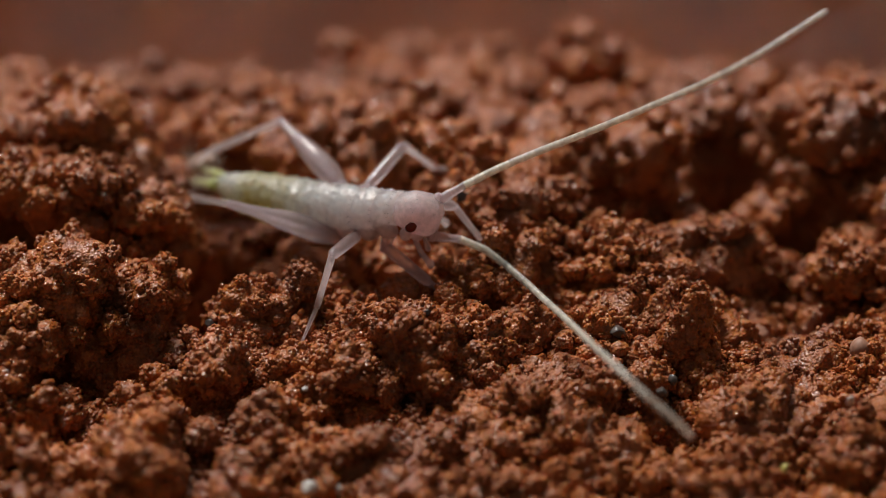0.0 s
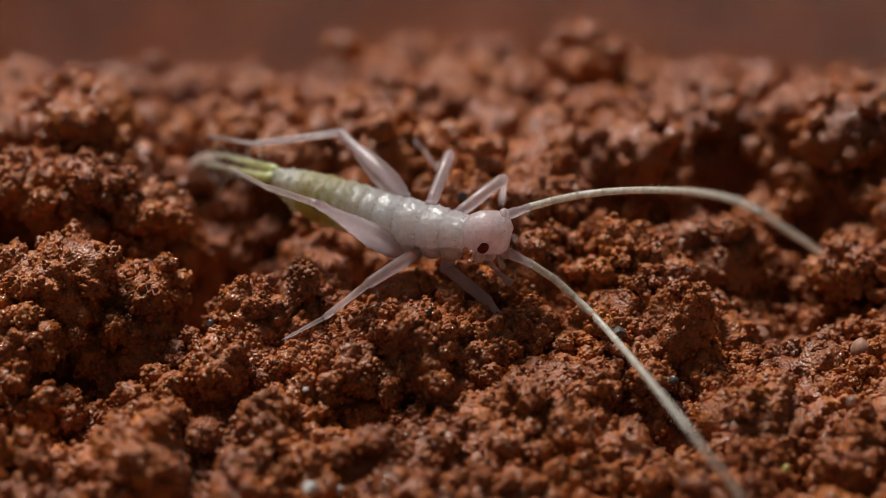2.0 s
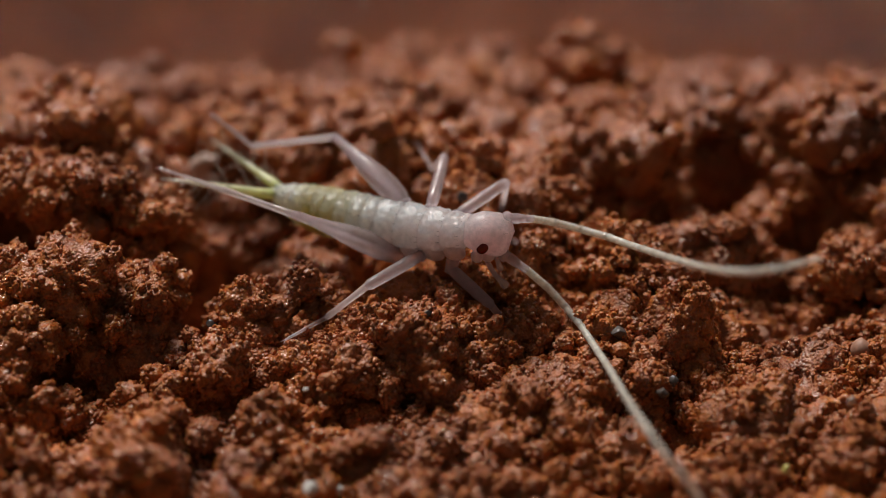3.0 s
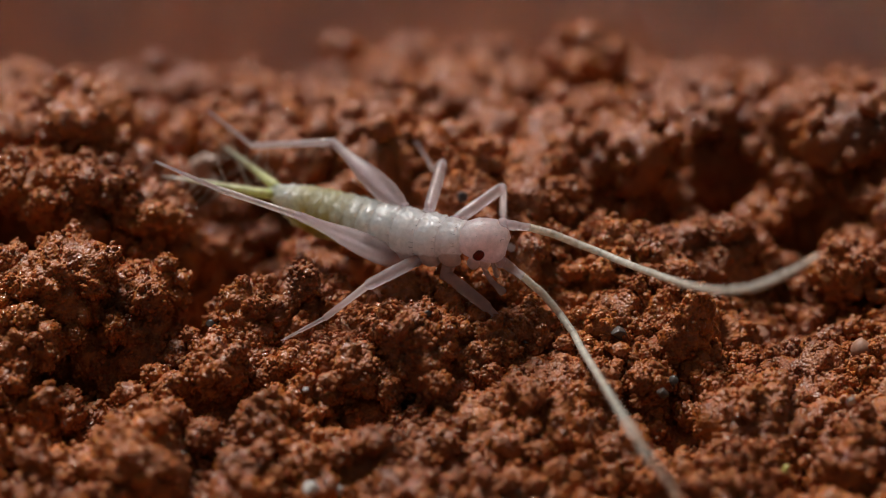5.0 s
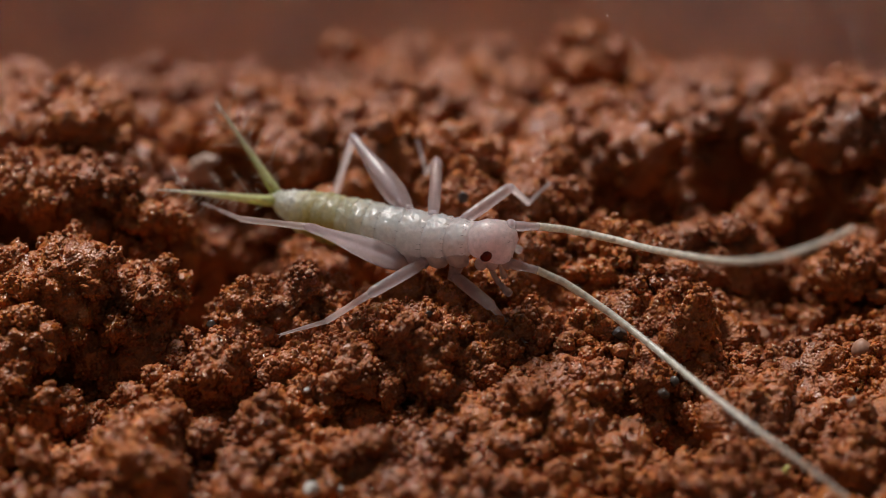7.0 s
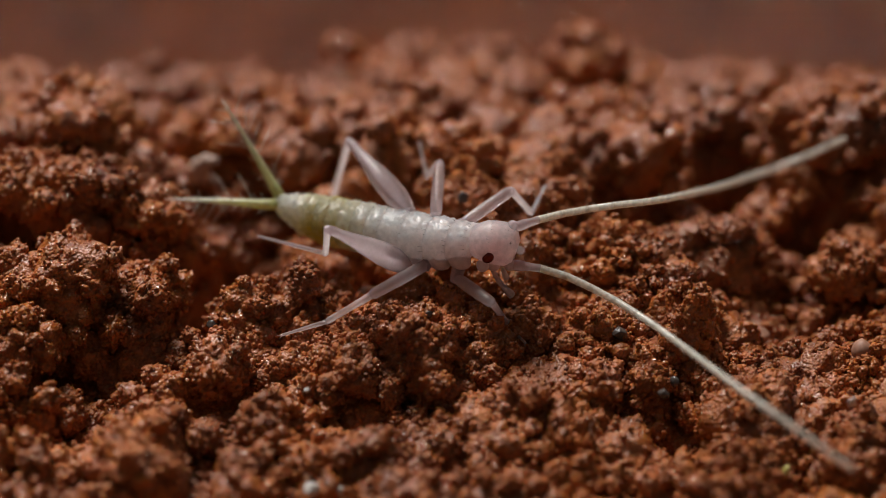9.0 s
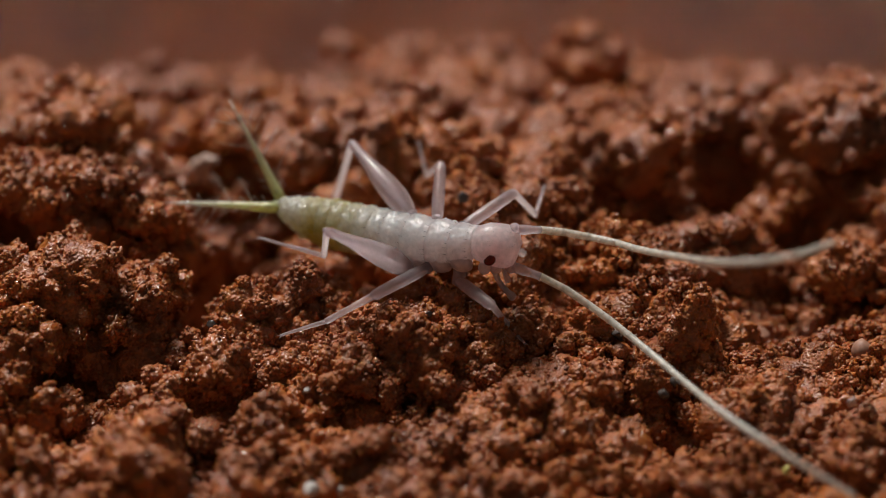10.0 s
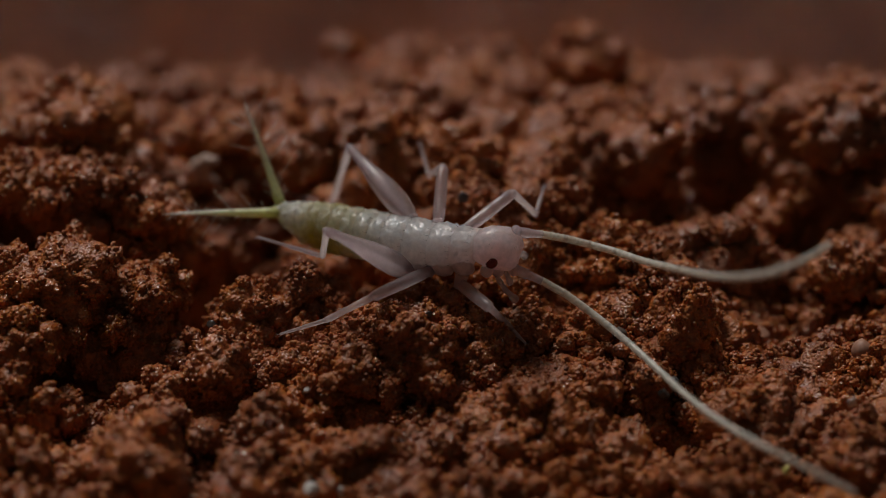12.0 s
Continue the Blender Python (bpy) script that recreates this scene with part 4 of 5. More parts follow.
    stride("left_mid", 2.2, (102, -5, 160, -56, 143, 3))
    stride("left_front", 2.2, (68, -8, -146, -77, 38, -60))
    stride("left_hind", 2.5, (151, 8, -159, 0, 157, 9))
    stride("right_hind", 2.5, (-167, 35, 172, 1, 178, 12))
    stride("right_mid", 2.5, (-115, 13, -153, -35, -117, 16))
    stride("right_front", 2.5, (-23, -17, 58, -79, -39, 25))
    stride("left_mid", 2.5, (101, -4, 157, -55, 135, 2))
    stride("left_front", 2.5, (65, -9, -147, -76, 39, -61))
    stride("left_hind", 3, (153, 11, -161, -2, 160, 15))
    stride("right_hind", 3, (-168, 33, 174, 4, 178, 9))
    stride("right_mid", 3, (-113, 16, -151, -34, -114, 17))
    stride("right_front", 3, (-26, -12, 63, -75, -37, 24))
    stride("left_mid", 3, (103, -2, 157, -53, 136, 2))
    stride("left_front", 3, (65, -8, -149, -72, 46, -61))
    stride("left_hind", 3.6, (153, 11, -162, -2, 161, 16))
    stride("right_hind", 3.6, (-164, 38, 176, 5, 178, 11))
    stride("right_mid", 3.6, (-111, 18, -150, -34, -113, 18))
    stride("right_front", 3.6, (-25, -11, 64, -74, -36, 23))
    stride("left_mid", 3.6, (103, -2, 154, -52, 137, 2))
    stride("left_front", 3.6, (65, -8, -145, -74, 48, -58))
    stride("left_hind", 4.2, (154, 11, -164, -3, 162, 18))
    stride("right_hind", 4.2, (-162, 41, 177, 6, 179, 13))
    stride("right_mid", 4.2, (-109, 21, -149, -33, -112, 19))
    stride("right_front", 4.2, (-23, -10, 65, -73, -35, 23))
    stride("left_mid", 4.2, (104, -3, 151, -51, 138, 1))
    stride("left_front", 4.2, (66, -7, -139, -76, 49, -54))
    stride("left_hind", 5, (155, 10, -165, -4, 164, 20))
    stride("right_hind", 5, (-159, 44, 179, 7, 179, 16))
    stride("right_mid", 5, (-106, 24, -147, -33, -110, 20))
    stride("right_front", 5, (-21, -8, 66, -72, -34, 22))
    stride("left_mid", 5, (104, -3, 148, -50, 139, 1))
    stride("left_front", 5, (67, -6, -129, -78, 49, -50))
    stride("left_hind", 5.3, (156, 16, -160, 0, 173, 11))
    stride("right_hind", 5.3, (-148, 49, -173, 15, 177, 14))
    stride("right_mid", 5.3, (-100, 24, -145, -27, -106, 23))
    stride("right_front", 5.3, (-18, -10, 72, -74, -32, 19))
    stride("left_mid", 5.3, (104, 2, 155, -48, 141, 4))
    stride("left_front", 5.3, (87, -8, -22, -64, 37, -3))
    stride("left_hind", 5.4, (155, 15, -158, 3, 174, 7))
    stride("right_hind", 5.4, (-147, 49, -169, 8, -177, 15))
    stride("right_mid", 5.4, (-102, 24, -144, -26, -107, 24))
    stride("right_front", 5.4, (-20, -7, 67, -75, -32, 19))
    stride("left_mid", 5.4, (104, 2, 156, -49, 140, 4))
    stride("left_front", 5.4, (74, -6, 45, -76, 62, -18))
    stride("left_hind", 5.5, (155, 14, -157, 6, 176, 3))
    stride("right_hind", 5.5, (-146, 49, -163, 4, -168, 18))
    stride("right_mid", 5.5, (-103, 23, -144, -26, -107, 24))
    stride("right_front", 5.5, (-22, -4, 62, -75, -33, 20))
    stride("left_mid", 5.5, (105, 2, 156, -50, 140, 3))
    stride("left_front", 5.5, (49, 9, 88, -66, 94, -28))
    stride("left_hind", 5.7, (155, 12, -157, 0, 173, 3))
    stride("right_hind", 5.7, (-135, 61, 180, -21, -174, 3))
    stride("right_mid", 5.7, (-106, 19, -145, -30, -113, 24))
    stride("right_front", 5.7, (-22, 0, 57, -74, -34, 23))
    stride("left_mid", 5.7, (108, 2, 157, -55, 136, 0))
    stride("left_front", 5.7, (69, -2, 61, -70, 79, -17))
    stride("left_hind", 6, (134, 3, -127, -63, -179, 30))
    stride("right_hind", 6, (-146, 48, 168, -26, 168, -12))
    stride("right_mid", 6, (-109, 16, -150, -31, -123, 24))
    stride("right_front", 6, (-24, -2, 62, -75, -37, 24))
    stride("left_mid", 6, (107, 2, 158, -58, 128, 0))
    stride("left_front", 6, (63, -3, 66, -69, 78, -18))
    stride("left_hind", 6.3, (138, 5, -134, -63, -171, 25))
    stride("right_hind", 6.3, (-147, 48, 169, -22, 165, -16))
    stride("right_mid", 6.3, (-111, 16, -153, -33, -124, 24))
    stride("right_front", 6.3, (-25, -1, 63, -75, -38, 23))
    stride("left_mid", 6.3, (108, 1, 154, -57, 127, 0))
    stride("left_front", 6.3, (61, -2, 65, -69, 78, -17))
    stride("left_hind", 6.5, (140, 6, -138, -63, -180, 2))
    stride("right_hind", 6.5, (-148, 48, 169, -19, 163, -18))
    stride("right_mid", 6.5, (-112, 16, -155, -33, -124, 24))
    stride("right_front", 6.5, (-25, -1, 64, -75, -38, 23))
    stride("left_mid", 6.5, (108, 0, 151, -57, 125, 0))
    stride("left_front", 6.5, (60, -1, 64, -68, 79, -17))
    stride("left_hind", 7, (142, 6, -145, -64, 176, -6))
    stride("right_hind", 7, (-151, 47, 173, -16, 158, -18))
    stride("right_mid", 7, (-115, 15, -156, -33, -124, 24))
    stride("right_front", 7, (-28, 2, 67, -75, -38, 23))
    stride("left_mid", 7, (109, 1, 153, -55, 123, 1))
    stride("left_front", 7, (62, -4, 64, -68, 80, -16))
    stride("left_hind", 7.6, (144, 8, -147, -64, 174, -10))
    stride("right_hind", 7.6, (-145, 52, 165, -32, 167, -14))
    stride("right_mid", 7.6, (-115, 15, -156, -32, -124, 24))
    stride("right_front", 7.6, (-28, 4, 66, -76, -38, 22))
    stride("left_mid", 7.6, (109, 1, 155, -55, 123, 2))
    stride("left_front", 7.6, (63, -5, 61, -69, 84, -15))
    stride("left_hind", 8.2, (145, 9, -149, -63, 172, -12))
    stride("right_hind", 8.2, (-139, 55, 158, -45, 177, -9))
    stride("right_mid", 8.2, (-114, 15, -156, -31, -123, 24))
    stride("right_front", 8.2, (-28, 6, 65, -77, -38, 21))
    stride("left_mid", 8.2, (109, 1, 156, -54, 122, 3))
    stride("left_front", 8.2, (64, -6, 57, -69, 87, -13))
    stride("left_hind", 8.8, (147, 11, -151, -63, 171, -15))
    stride("right_hind", 8.8, (-134, 58, 144, -62, -173, 15))
    stride("right_mid", 8.8, (-114, 16, -156, -30, -123, 24))
    stride("right_front", 8.8, (-28, 7, 64, -78, -38, 20))
    stride("left_mid", 8.8, (109, 1, 158, -53, 122, 4))
    stride("left_front", 8.8, (64, -7, 36, -76, 86, -2))
    stride("left_hind", 9, (146, 9, -150, -65, 175, -7))
    stride("right_hind", 9, (-135, 58, 144, -61, -175, 13))
    stride("right_mid", 9, (-115, 16, -156, -30, -123, 24))
    stride("right_front", 9, (-28, 9, 63, -78, -38, 20))
    stride("left_mid", 9, (109, 1, 158, -53, 122, 4))
    stride("left_front", 9, (65, -8, 30, -72, 91, -4))
    stride("left_hind", 9.1, (145, 9, -149, -66, 178, -3))
    stride("right_hind", 9.1, (-135, 57, 144, -61, -175, 13))
    stride("right_mid", 9.1, (-115, 16, -156, -29, -123, 24))
    stride("right_front", 9.1, (-28, 9, 63, -78, -38, 20))
    stride("left_mid", 9.1, (109, 1, 159, -53, 122, 4))
    stride("left_front", 9.1, (65, -8, 27, -70, 94, -4))
    stride("left_hind", 9.3, (145, 8, -150, -65, 178, -3))
    stride("right_hind", 9.3, (-136, 57, 144, -61, -177, 11))
    stride("right_mid", 9.3, (-115, 16, -156, -29, -123, 24))
    stride("right_front", 9.3, (-28, 9, 68, -78, -38, 20))
    stride("left_mid", 9.3, (109, 1, 158, -52, 122, 4))
    stride("left_front", 9.3, (64, -7, 29, -71, 96, -3))
    stride("left_hind", 9.5, (145, 8, -152, -65, 178, -4))
    stride("right_hind", 9.5, (-137, 57, 145, -60, -178, 10))
    stride("right_mid", 9.5, (-115, 17, -156, -28, -123, 24))
    stride("right_front", 9.5, (-29, 9, 73, -77, -38, 20))
    stride("left_mid", 9.5, (109, 1, 158, -51, 122, 4))
    stride("left_front", 9.5, (62, -7, 32, -71, 98, -2))
    stride("left_hind", 10, (145, 8, -154, -65, 177, -4))
    stride("right_hind", 10, (-138, 57, 145, -61, -178, 11))
    stride("right_mid", 10, (-116, 17, -157, -28, -123, 24))
    stride("right_front", 10, (-30, 10, 72, -76, -39, 20))
    stride("left_mid", 10, (109, 2, 157, -50, 122, 4))
    stride("left_front", 10, (63, -7, 32, -70, 98, -2))
    stride("left_hind", 10.5, (146, 8, -155, -65, 176, -5))
    stride("right_hind", 10.5, (-140, 57, 145, -61, -179, 11))
    stride("right_mid", 10.5, (-117, 18, -158, -28, -123, 24))
    stride("right_front", 10.5, (-31, 12, 71, -75, -39, 19))
    stride("left_mid", 10.5, (108, 2, 156, -50, 122, 4))
    stride("left_front", 10.5, (64, -6, 32, -70, 98, -2))
    stride("left_hind", 11.5, (146, 8, -159, -65, 174, -7))
    stride("right_hind", 11.5, (-144, 57, 145, -61, -179, 12))
    stride("right_mid", 11.5, (-118, 19, -159, -28, -124, 24))
    stride("right_front", 11.5, (-34, 15, 69, -72, -40, 19))
    stride("left_mid", 11.5, (107, 3, 153, -48, 123, 3))
    stride("left_front", 11.5, (65, -5, 31, -68, 98, -3))
    stride("left_hind", 12, (146, 9, -159, -65, 174, -7))
    stride("right_hind", 12, (-144, 57, 146, -61, -179, 12))
    stride("right_mid", 12, (-119, 19, -160, -28, -124, 24))
    stride("right_front", 12, (-34, 15, 69, -72, -40, 18))
    stride("left_mid", 12, (107, 3, 153, -48, 123, 3))
    stride("left_front", 12, (65, -5, 31, -68, 98, -3))
    flick("left", 0, (152, -26))
    flick("right", 0, (156, -29))
    flick("left", 0.2, (156, -26))
    flick("right", 0.2, (160, -30))
    flick("left", 0.35, (155, -26))
    flick("right", 0.35, (159, -30))
    flick("left", 0.5, (154, -26))
    flick("right", 0.5, (157, -30))
    flick("left", 0.65, (150, -29))
    flick("right", 0.65, (155, -33))
    flick("left", 0.8, (146, -32))
    flick("right", 0.8, (151, -36))
    flick("left", 1, (146, -34))
    flick("right", 1, (151, -38))
    flick("left", 1.2, (145, -35))
    flick("right", 1.2, (151, -40))
    flick("left", 1.5, (148, -35))
    flick("right", 1.5, (155, -40))
    flick("left", 1.8, (168, -21))
    flick("right", 1.8, (173, -28))
    flick("left", 2, (167, -20))
    flick("right", 2, (169, -20))
    flick("left", 2.2, (170, -10))
    flick("right", 2.2, (171, -15))
    flick("left", 2.5, (152, 0))
    flick("right", 2.5, (-169, 12))
    flick("left", 3, (156, -2))
    flick("right", 3, (-165, 15))
    flick("left", 3.6, (155, -5))
    flick("right", 3.6, (-166, 14))
    flick("left", 4.2, (154, -7))
    flick("right", 4.2, (-166, 13))
    flick("left", 5, (153, -10))
    flick("right", 5, (-167, 12))
    flick("left", 5.3, (157, -3))
    flick("right", 5.3, (-154, 26))
    flick("left", 5.4, (162, 1))
    flick("right", 5.4, (-156, 26))
    flick("left", 5.5, (167, 7))
    flick("right", 5.5, (-161, 23))
    flick("left", 5.7, (177, 5))
    flick("right", 5.7, (-177, 20))
    flick("left", 6, (-179, 5))
    flick("right", 6, (-180, 6))
    flick("left", 6.3, (166, 16))
    flick("right", 6.3, (-178, 11))
    flick("left", 6.5, (161, 32))
    flick("right", 6.5, (-176, 15))
    flick("left", 7, (145, 28))
    flick("right", 7, (-158, 19))
    flick("left", 7.6, (144, 31))
    flick("right", 7.6, (-160, 15))
    flick("left", 8.2, (144, 34))
    flick("right", 8.2, (-163, 10))
    flick("left", 8.8, (143, 37))
    flick("right", 8.8, (-165, 7))
    flick("left", 9, (143, 38))
    flick("right", 9, (-165, 7))
    flick("left", 9.1, (143, 39))
    flick("right", 9.1, (-165, 7))
    flick("left", 9.3, (142, 41))
    flick("right", 9.3, (-165, 7))
    flick("left", 9.5, (142, 43))
    flick("right", 9.5, (-165, 8))
    flick("left", 10, (138, 35))
    flick("right", 10, (-164, 8))
    flick("left", 10.5, (135, 31))
    flick("right", 10.5, (-162, 9))
    flick("left", 11.5, (129, 27))
    flick("right", 11.5, (-158, 11))
    flick("left", 12, (128, 26))
    flick("right", 12, (-158, 11))
    sweep("left", 0, (51.8, 45.6, 30.5, 17.7, 11.3, 11.1, 22.2, 44.6, 55.4), (-0.3, -2.4, 6.8, 18.9, 24.8, 24.8, 20.8, 9.7, -0.4))
    sweep("right", 0, (38, -10.7, -34.2, -35.4, -38.5, -38.2, -36.9, -27.6, 5.5), (-37.4, -38.4, 7, 17, 21.4, 20.2, 18.8, -15.9, -66.4))
    sweep("left", 0.2, (53.4, 43.5, 14.6, -2.3, -7.6, -7.5, 0.5, 39.4, 63.7), (-18.1, -20.9, 5.8, 22.9, 27.6, 27.5, 23.1, -6.9, -25.9))
    sweep("right", 0.2, (26.7, -10.1, -32.3, -34.5, -37.6, -37.7, -36.8, -32.1, -15.2), (-41.2, -39, 0.2, 13.5, 18.2, 17.6, 14.9, -16.9, -63.3))
    sweep("left", 0.35, (51.4, 39.3, 6.4, -10.3, -15, -14, -6.2, 35.1, 61.5), (-22.2, -25.8, 5.8, 22.8, 27.2, 27.3, 23.9, -13, -33.7))
    sweep("right", 0.35, (30.9, -13.9, -35.9, -37.3, -40, -40.1, -39.2, -34.7, -10.1), (-42.8, -39.6, 6.7, 17.4, 22, 20.9, 19.6, -16, -70.2))
    sweep("left", 0.5, (48.6, 33.8, -1.9, -17.5, -21.6, -20, -12.3, 29.7, 57.5), (-25.9, -30.1, 5.7, 22.2, 26.5, 26.9, 24.2, -18.6, -40.4))
    sweep("right", 0.5, (35.1, -18.1, -39.4, -40.1, -42.5, -42.6, -41.6, -37.7, -2.6), (-44, -39.2, 13.2, 20.8, 25.6, 23.9, 24, -15, -75.9))
    sweep("left", 0.65, (42.5, 27.6, -6.4, -22.4, -27.1, -25.9, -18.8, 19.3, 47.1), (-25.3, -30, 3.8, 21.1, 25.3, 25.5, 22, -20.9, -43.4))
    sweep("right", 0.65, (25.3, -15.7, -39.2, -41.5, -44.9, -44.6, -43, -34.1, -6.5), (-38.1, -35.7, 8.3, 19.4, 23.8, 22.9, 21.5, -12.2, -63))
    sweep("left", 0.8, (35.8, 20.7, -11.1, -27.4, -32.7, -32, -25.1, 8.2, 34.4), (-23.7, -28.6, 2.4, 20, 24.1, 24, 19.5, -21.9, -44.8))
    sweep("right", 0.8, (15.5, -15.1, -38.5, -42.8, -47.1, -46.8, -43.7, -31.8, -11.8), (-31.2, -30.1, 3.5, 17.3, 21.5, 21.3, 18.4, -9.3, -47.9))
    sweep("left", 1, (39.7, 18.2, -13.2, -28.9, -34.1, -33.3, -26, 10.4, 36.1), (-19, -28.4, 7.1, 25.1, 29.1, 29, 25.3, -18.9, -42.8))
    sweep("right", 1, (13.3, -7.8, -25, -34, -38.8, -37.6, -33.4, -23.7, -15.4), (-19.9, -27.9, -14.6, 0.4, 6.7, 7.2, -1.5, -23.1, -37.4))
    sweep("left", 1.2, (35.3, 15.8, -16.7, -31.9, -36.2, -34.7, -24.9, 19.7, 43.4), (-24.7, -30.2, 11.3, 28, 31.9, 31.8, 30.3, -14.5, -39))
    sweep("right", 1.2, (11.9, -6.2, -23.5, -33.5, -38.3, -37.6, -34.1, -24.4, -15.4), (-19.3, -24.9, -10.6, 4.1, 10.2, 10.6, 2, -20.3, -35.6))
    sweep("left", 1.5, (38.7, 18.9, -19, -33.4, -38.9, -37, -27, 20.3, 44.7), (-23.2, -28.6, 13.6, 30.3, 33.2, 33.1, 32.8, -15.6, -40.5))
    sweep("right", 1.5, (16.4, -4.6, -21.5, -29.7, -35.2, -36.5, -35.8, -28.5, -19.4), (-15.4, -23.6, -9.6, 5.8, 11.5, 10.7, 0.3, -22.8, -37.2))
    sweep("left", 1.8, (55.5, 39.7, -1.3, -19.5, -24.9, -25.7, -26.4, -1.8, 38.7), (-18, -22.5, 18.8, 34.4, 37.3, 34.6, 27.7, -37.9, -61.1))
    sweep("right", 1.8, (27.2, -1.3, -27, -34.4, -38.3, -38.2, -35.4, -22.8, -1.5), (-23.4, -24.2, 7, 20.3, 24.7, 24.4, 21.3, -6.9, -43.1))
    sweep("left", 2, (58.5, 48.7, 2.3, -19.3, -25.3, -26.2, -27.3, 1.9, 42.6), (-17.3, -16.4, 25.1, 37.4, 39.5, 36.4, 30.3, -37.1, -60))
    sweep("right", 2, (16.7, -11.4, -36, -41.8, -44.7, -44.6, -43.6, -34.4, -9), (-38.1, -31.3, 12.1, 24.1, 28.8, 28, 26.4, -8.3, -58.7))
    sweep("left", 2.2, (60.3, 44.1, -3.3, -21.6, -27.5, -27.9, -27.9, 11.1, 50.9), (-18.9, -22.6, 21.2, 34.2, 36.2, 33.4, 29.3, -36.1, -57.4))
    sweep("right", 2.2, (20.1, -20.2, -42.3, -44.2, -46.8, -46.7, -46.1, -39.6, -11), (-44.8, -36.1, 15, 24.6, 29.4, 27.9, 27.7, -11.1, -69.5))
    sweep("left", 2.5, (50.8, 33.7, -15.5, -29.8, -35.3, -33.5, -27.7, 30.5, 61.5), (-29.3, -31.8, 17.3, 30.6, 32.9, 31.7, 33, -25.4, -47.4))
    sweep("right", 2.5, (10.4, -19.9, -44.9, -46.1, -48.9, -49, -48.2, -42.6, -11.1), (-51.8, -37, 15.5, 24.9, 29.7, 28.1, 28.6, -11, -73.5))
    sweep("left", 3, (47.2, 27.8, -18.9, -28.9, -33.4, -30.2, -25.8, 41.4, 72), (-35.6, -38.8, 13.6, 29.3, 32.5, 32.3, 32.4, -18.2, -38.3))
    sweep("right", 3, (12.4, -20.8, -45.7, -46.9, -50.1, -49.5, -47.6, -38.7, -0.4), (-53.4, -39.4, 15, 24.1, 29, 27.5, 28.7, -10.4, -74.1))
    sweep("left", 3.6, (46.4, 26.4, -18.6, -28.3, -32.7, -29.4, -24, 44.6, 74.4), (-36.3, -39.9, 12.6, 28.9, 32.2, 32.2, 32.9, -14.6, -35.7))
    sweep("right", 3.6, (14.6, -21.1, -46.6, -46.6, -49.5, -49, -47.5, -39.1, 2), (-54.6, -38.9, 16.7, 24.8, 29.8, 28, 29.5, -10.9, -76))
    sweep("left", 4.2, (45.4, 24.8, -18.3, -27.6, -32, -28.5, -22.1, 47.7, 76.6), (-36.9, -40.9, 11.7, 28.6, 31.9, 32.1, 33.2, -11.1, -32.9))
    sweep("right", 4.2, (16.9, -21.6, -47.5, -46.3, -48.9, -48.6, -47.4, -39.6, 4.4), (-55.8, -38.3, 18.4, 25.5, 30.5, 28.5, 30.4, -11.4, -77.8))
    sweep("left", 5, (43.9, 22.5, -17.8, -26.7, -31, -27.2, -19.1, 52, 79.3), (-37.5, -42, 10.3, 28, 31.4, 32, 33.5, -6.6, -29))
    sweep("right", 5, (20, -22.5, -48.7, -45.8, -48.2, -48, -47.2, -40.3, 7.9), (-57.4, -37.3, 20.5, 26.3, 31.5, 29.2, 31.5, -12.1, -80))
    sweep("left", 5.3, (59.5, 44.1, -5, -18, -22.1, -21, -16.6, 28.9, 64.4), (-29.3, -30.6, 15.3, 29.9, 33.4, 31.8, 30.8, -35, -56.6))
    sweep("right", 5.3, (52.6, -0.5, -37.6, -35.8, -40.2, -38.9, -38.2, -20, 42), (-41.1, -31.1, 20.2, 25.1, 29.4, 27.1, 29.5, -13.2, -71.2))
    sweep("left", 5.4, (56, 49.5, 32.3, 17.2, 9.5, 10, 22.6, 50.2, 63.6), (-0.8, -1.4, 15.9, 32, 37.4, 38.4, 34.6, 15.5, -0.2))
    sweep("right", 5.4, (53.7, 1.5, -37.7, -35.4, -39.9, -38.4, -38.8, -15.5, 52.3), (-43.2, -28.4, 23.6, 27, 31.4, 28.8, 31.9, -10.5, -68.4))
    sweep("left", 5.5, (61.2, 58.4, 34.8, 12.8, 4.1, 4.6, 17.1, 54, 77.3), (-2.9, 0.6, 25.4, 40.3, 44, 44.7, 38.9, 11.8, -1.5))
    sweep("right", 5.5, (54.7, 3.4, -37.7, -35, -39.7, -37.9, -39.3, -10.6, 59.9), (-45.2, -25.2, 26.7, 28.9, 33.2, 30.4, 34, -7.9, -64.8))
    sweep("left", 5.7, (54.7, 49.9, 20.5, -0.8, -8.3, -8.6, 3.3, 48.6, 68), (-11.8, -9.5, 20.8, 37.4, 40.4, 39.7, 36.5, 3.8, -17.5))
    sweep("right", 5.7, (26.9, -4.7, -28.5, -32.1, -36.1, -35.2, -31.4, -17.8, 0.7), (-24.4, -27.7, 1, 16.9, 21.5, 21.9, 18.5, -7.3, -39.8))
    sweep("left", 6, (50.8, 42.5, 2.7, -16.3, -22.1, -22, -14.2, 40.2, 65.4), (-21, -19.3, 21.2, 36.8, 39.2, 37.9, 35, -9.6, -30.3))
    sweep("right", 6, (25.3, 1.1, -21.2, -30.2, -34.8, -34.7, -31, -18.2, -0.9), (-19.3, -21.4, 4, 18.3, 22.8, 23.2, 19.6, -4.3, -33.9))
    sweep("left", 6.3, (45.5, 32.1, -6.7, -21.6, -25.5, -24.5, -16.9, 33, 58.4), (-25.8, -28, 14.7, 32.6, 36.8, 36.3, 33.9, -15.5, -37.6))
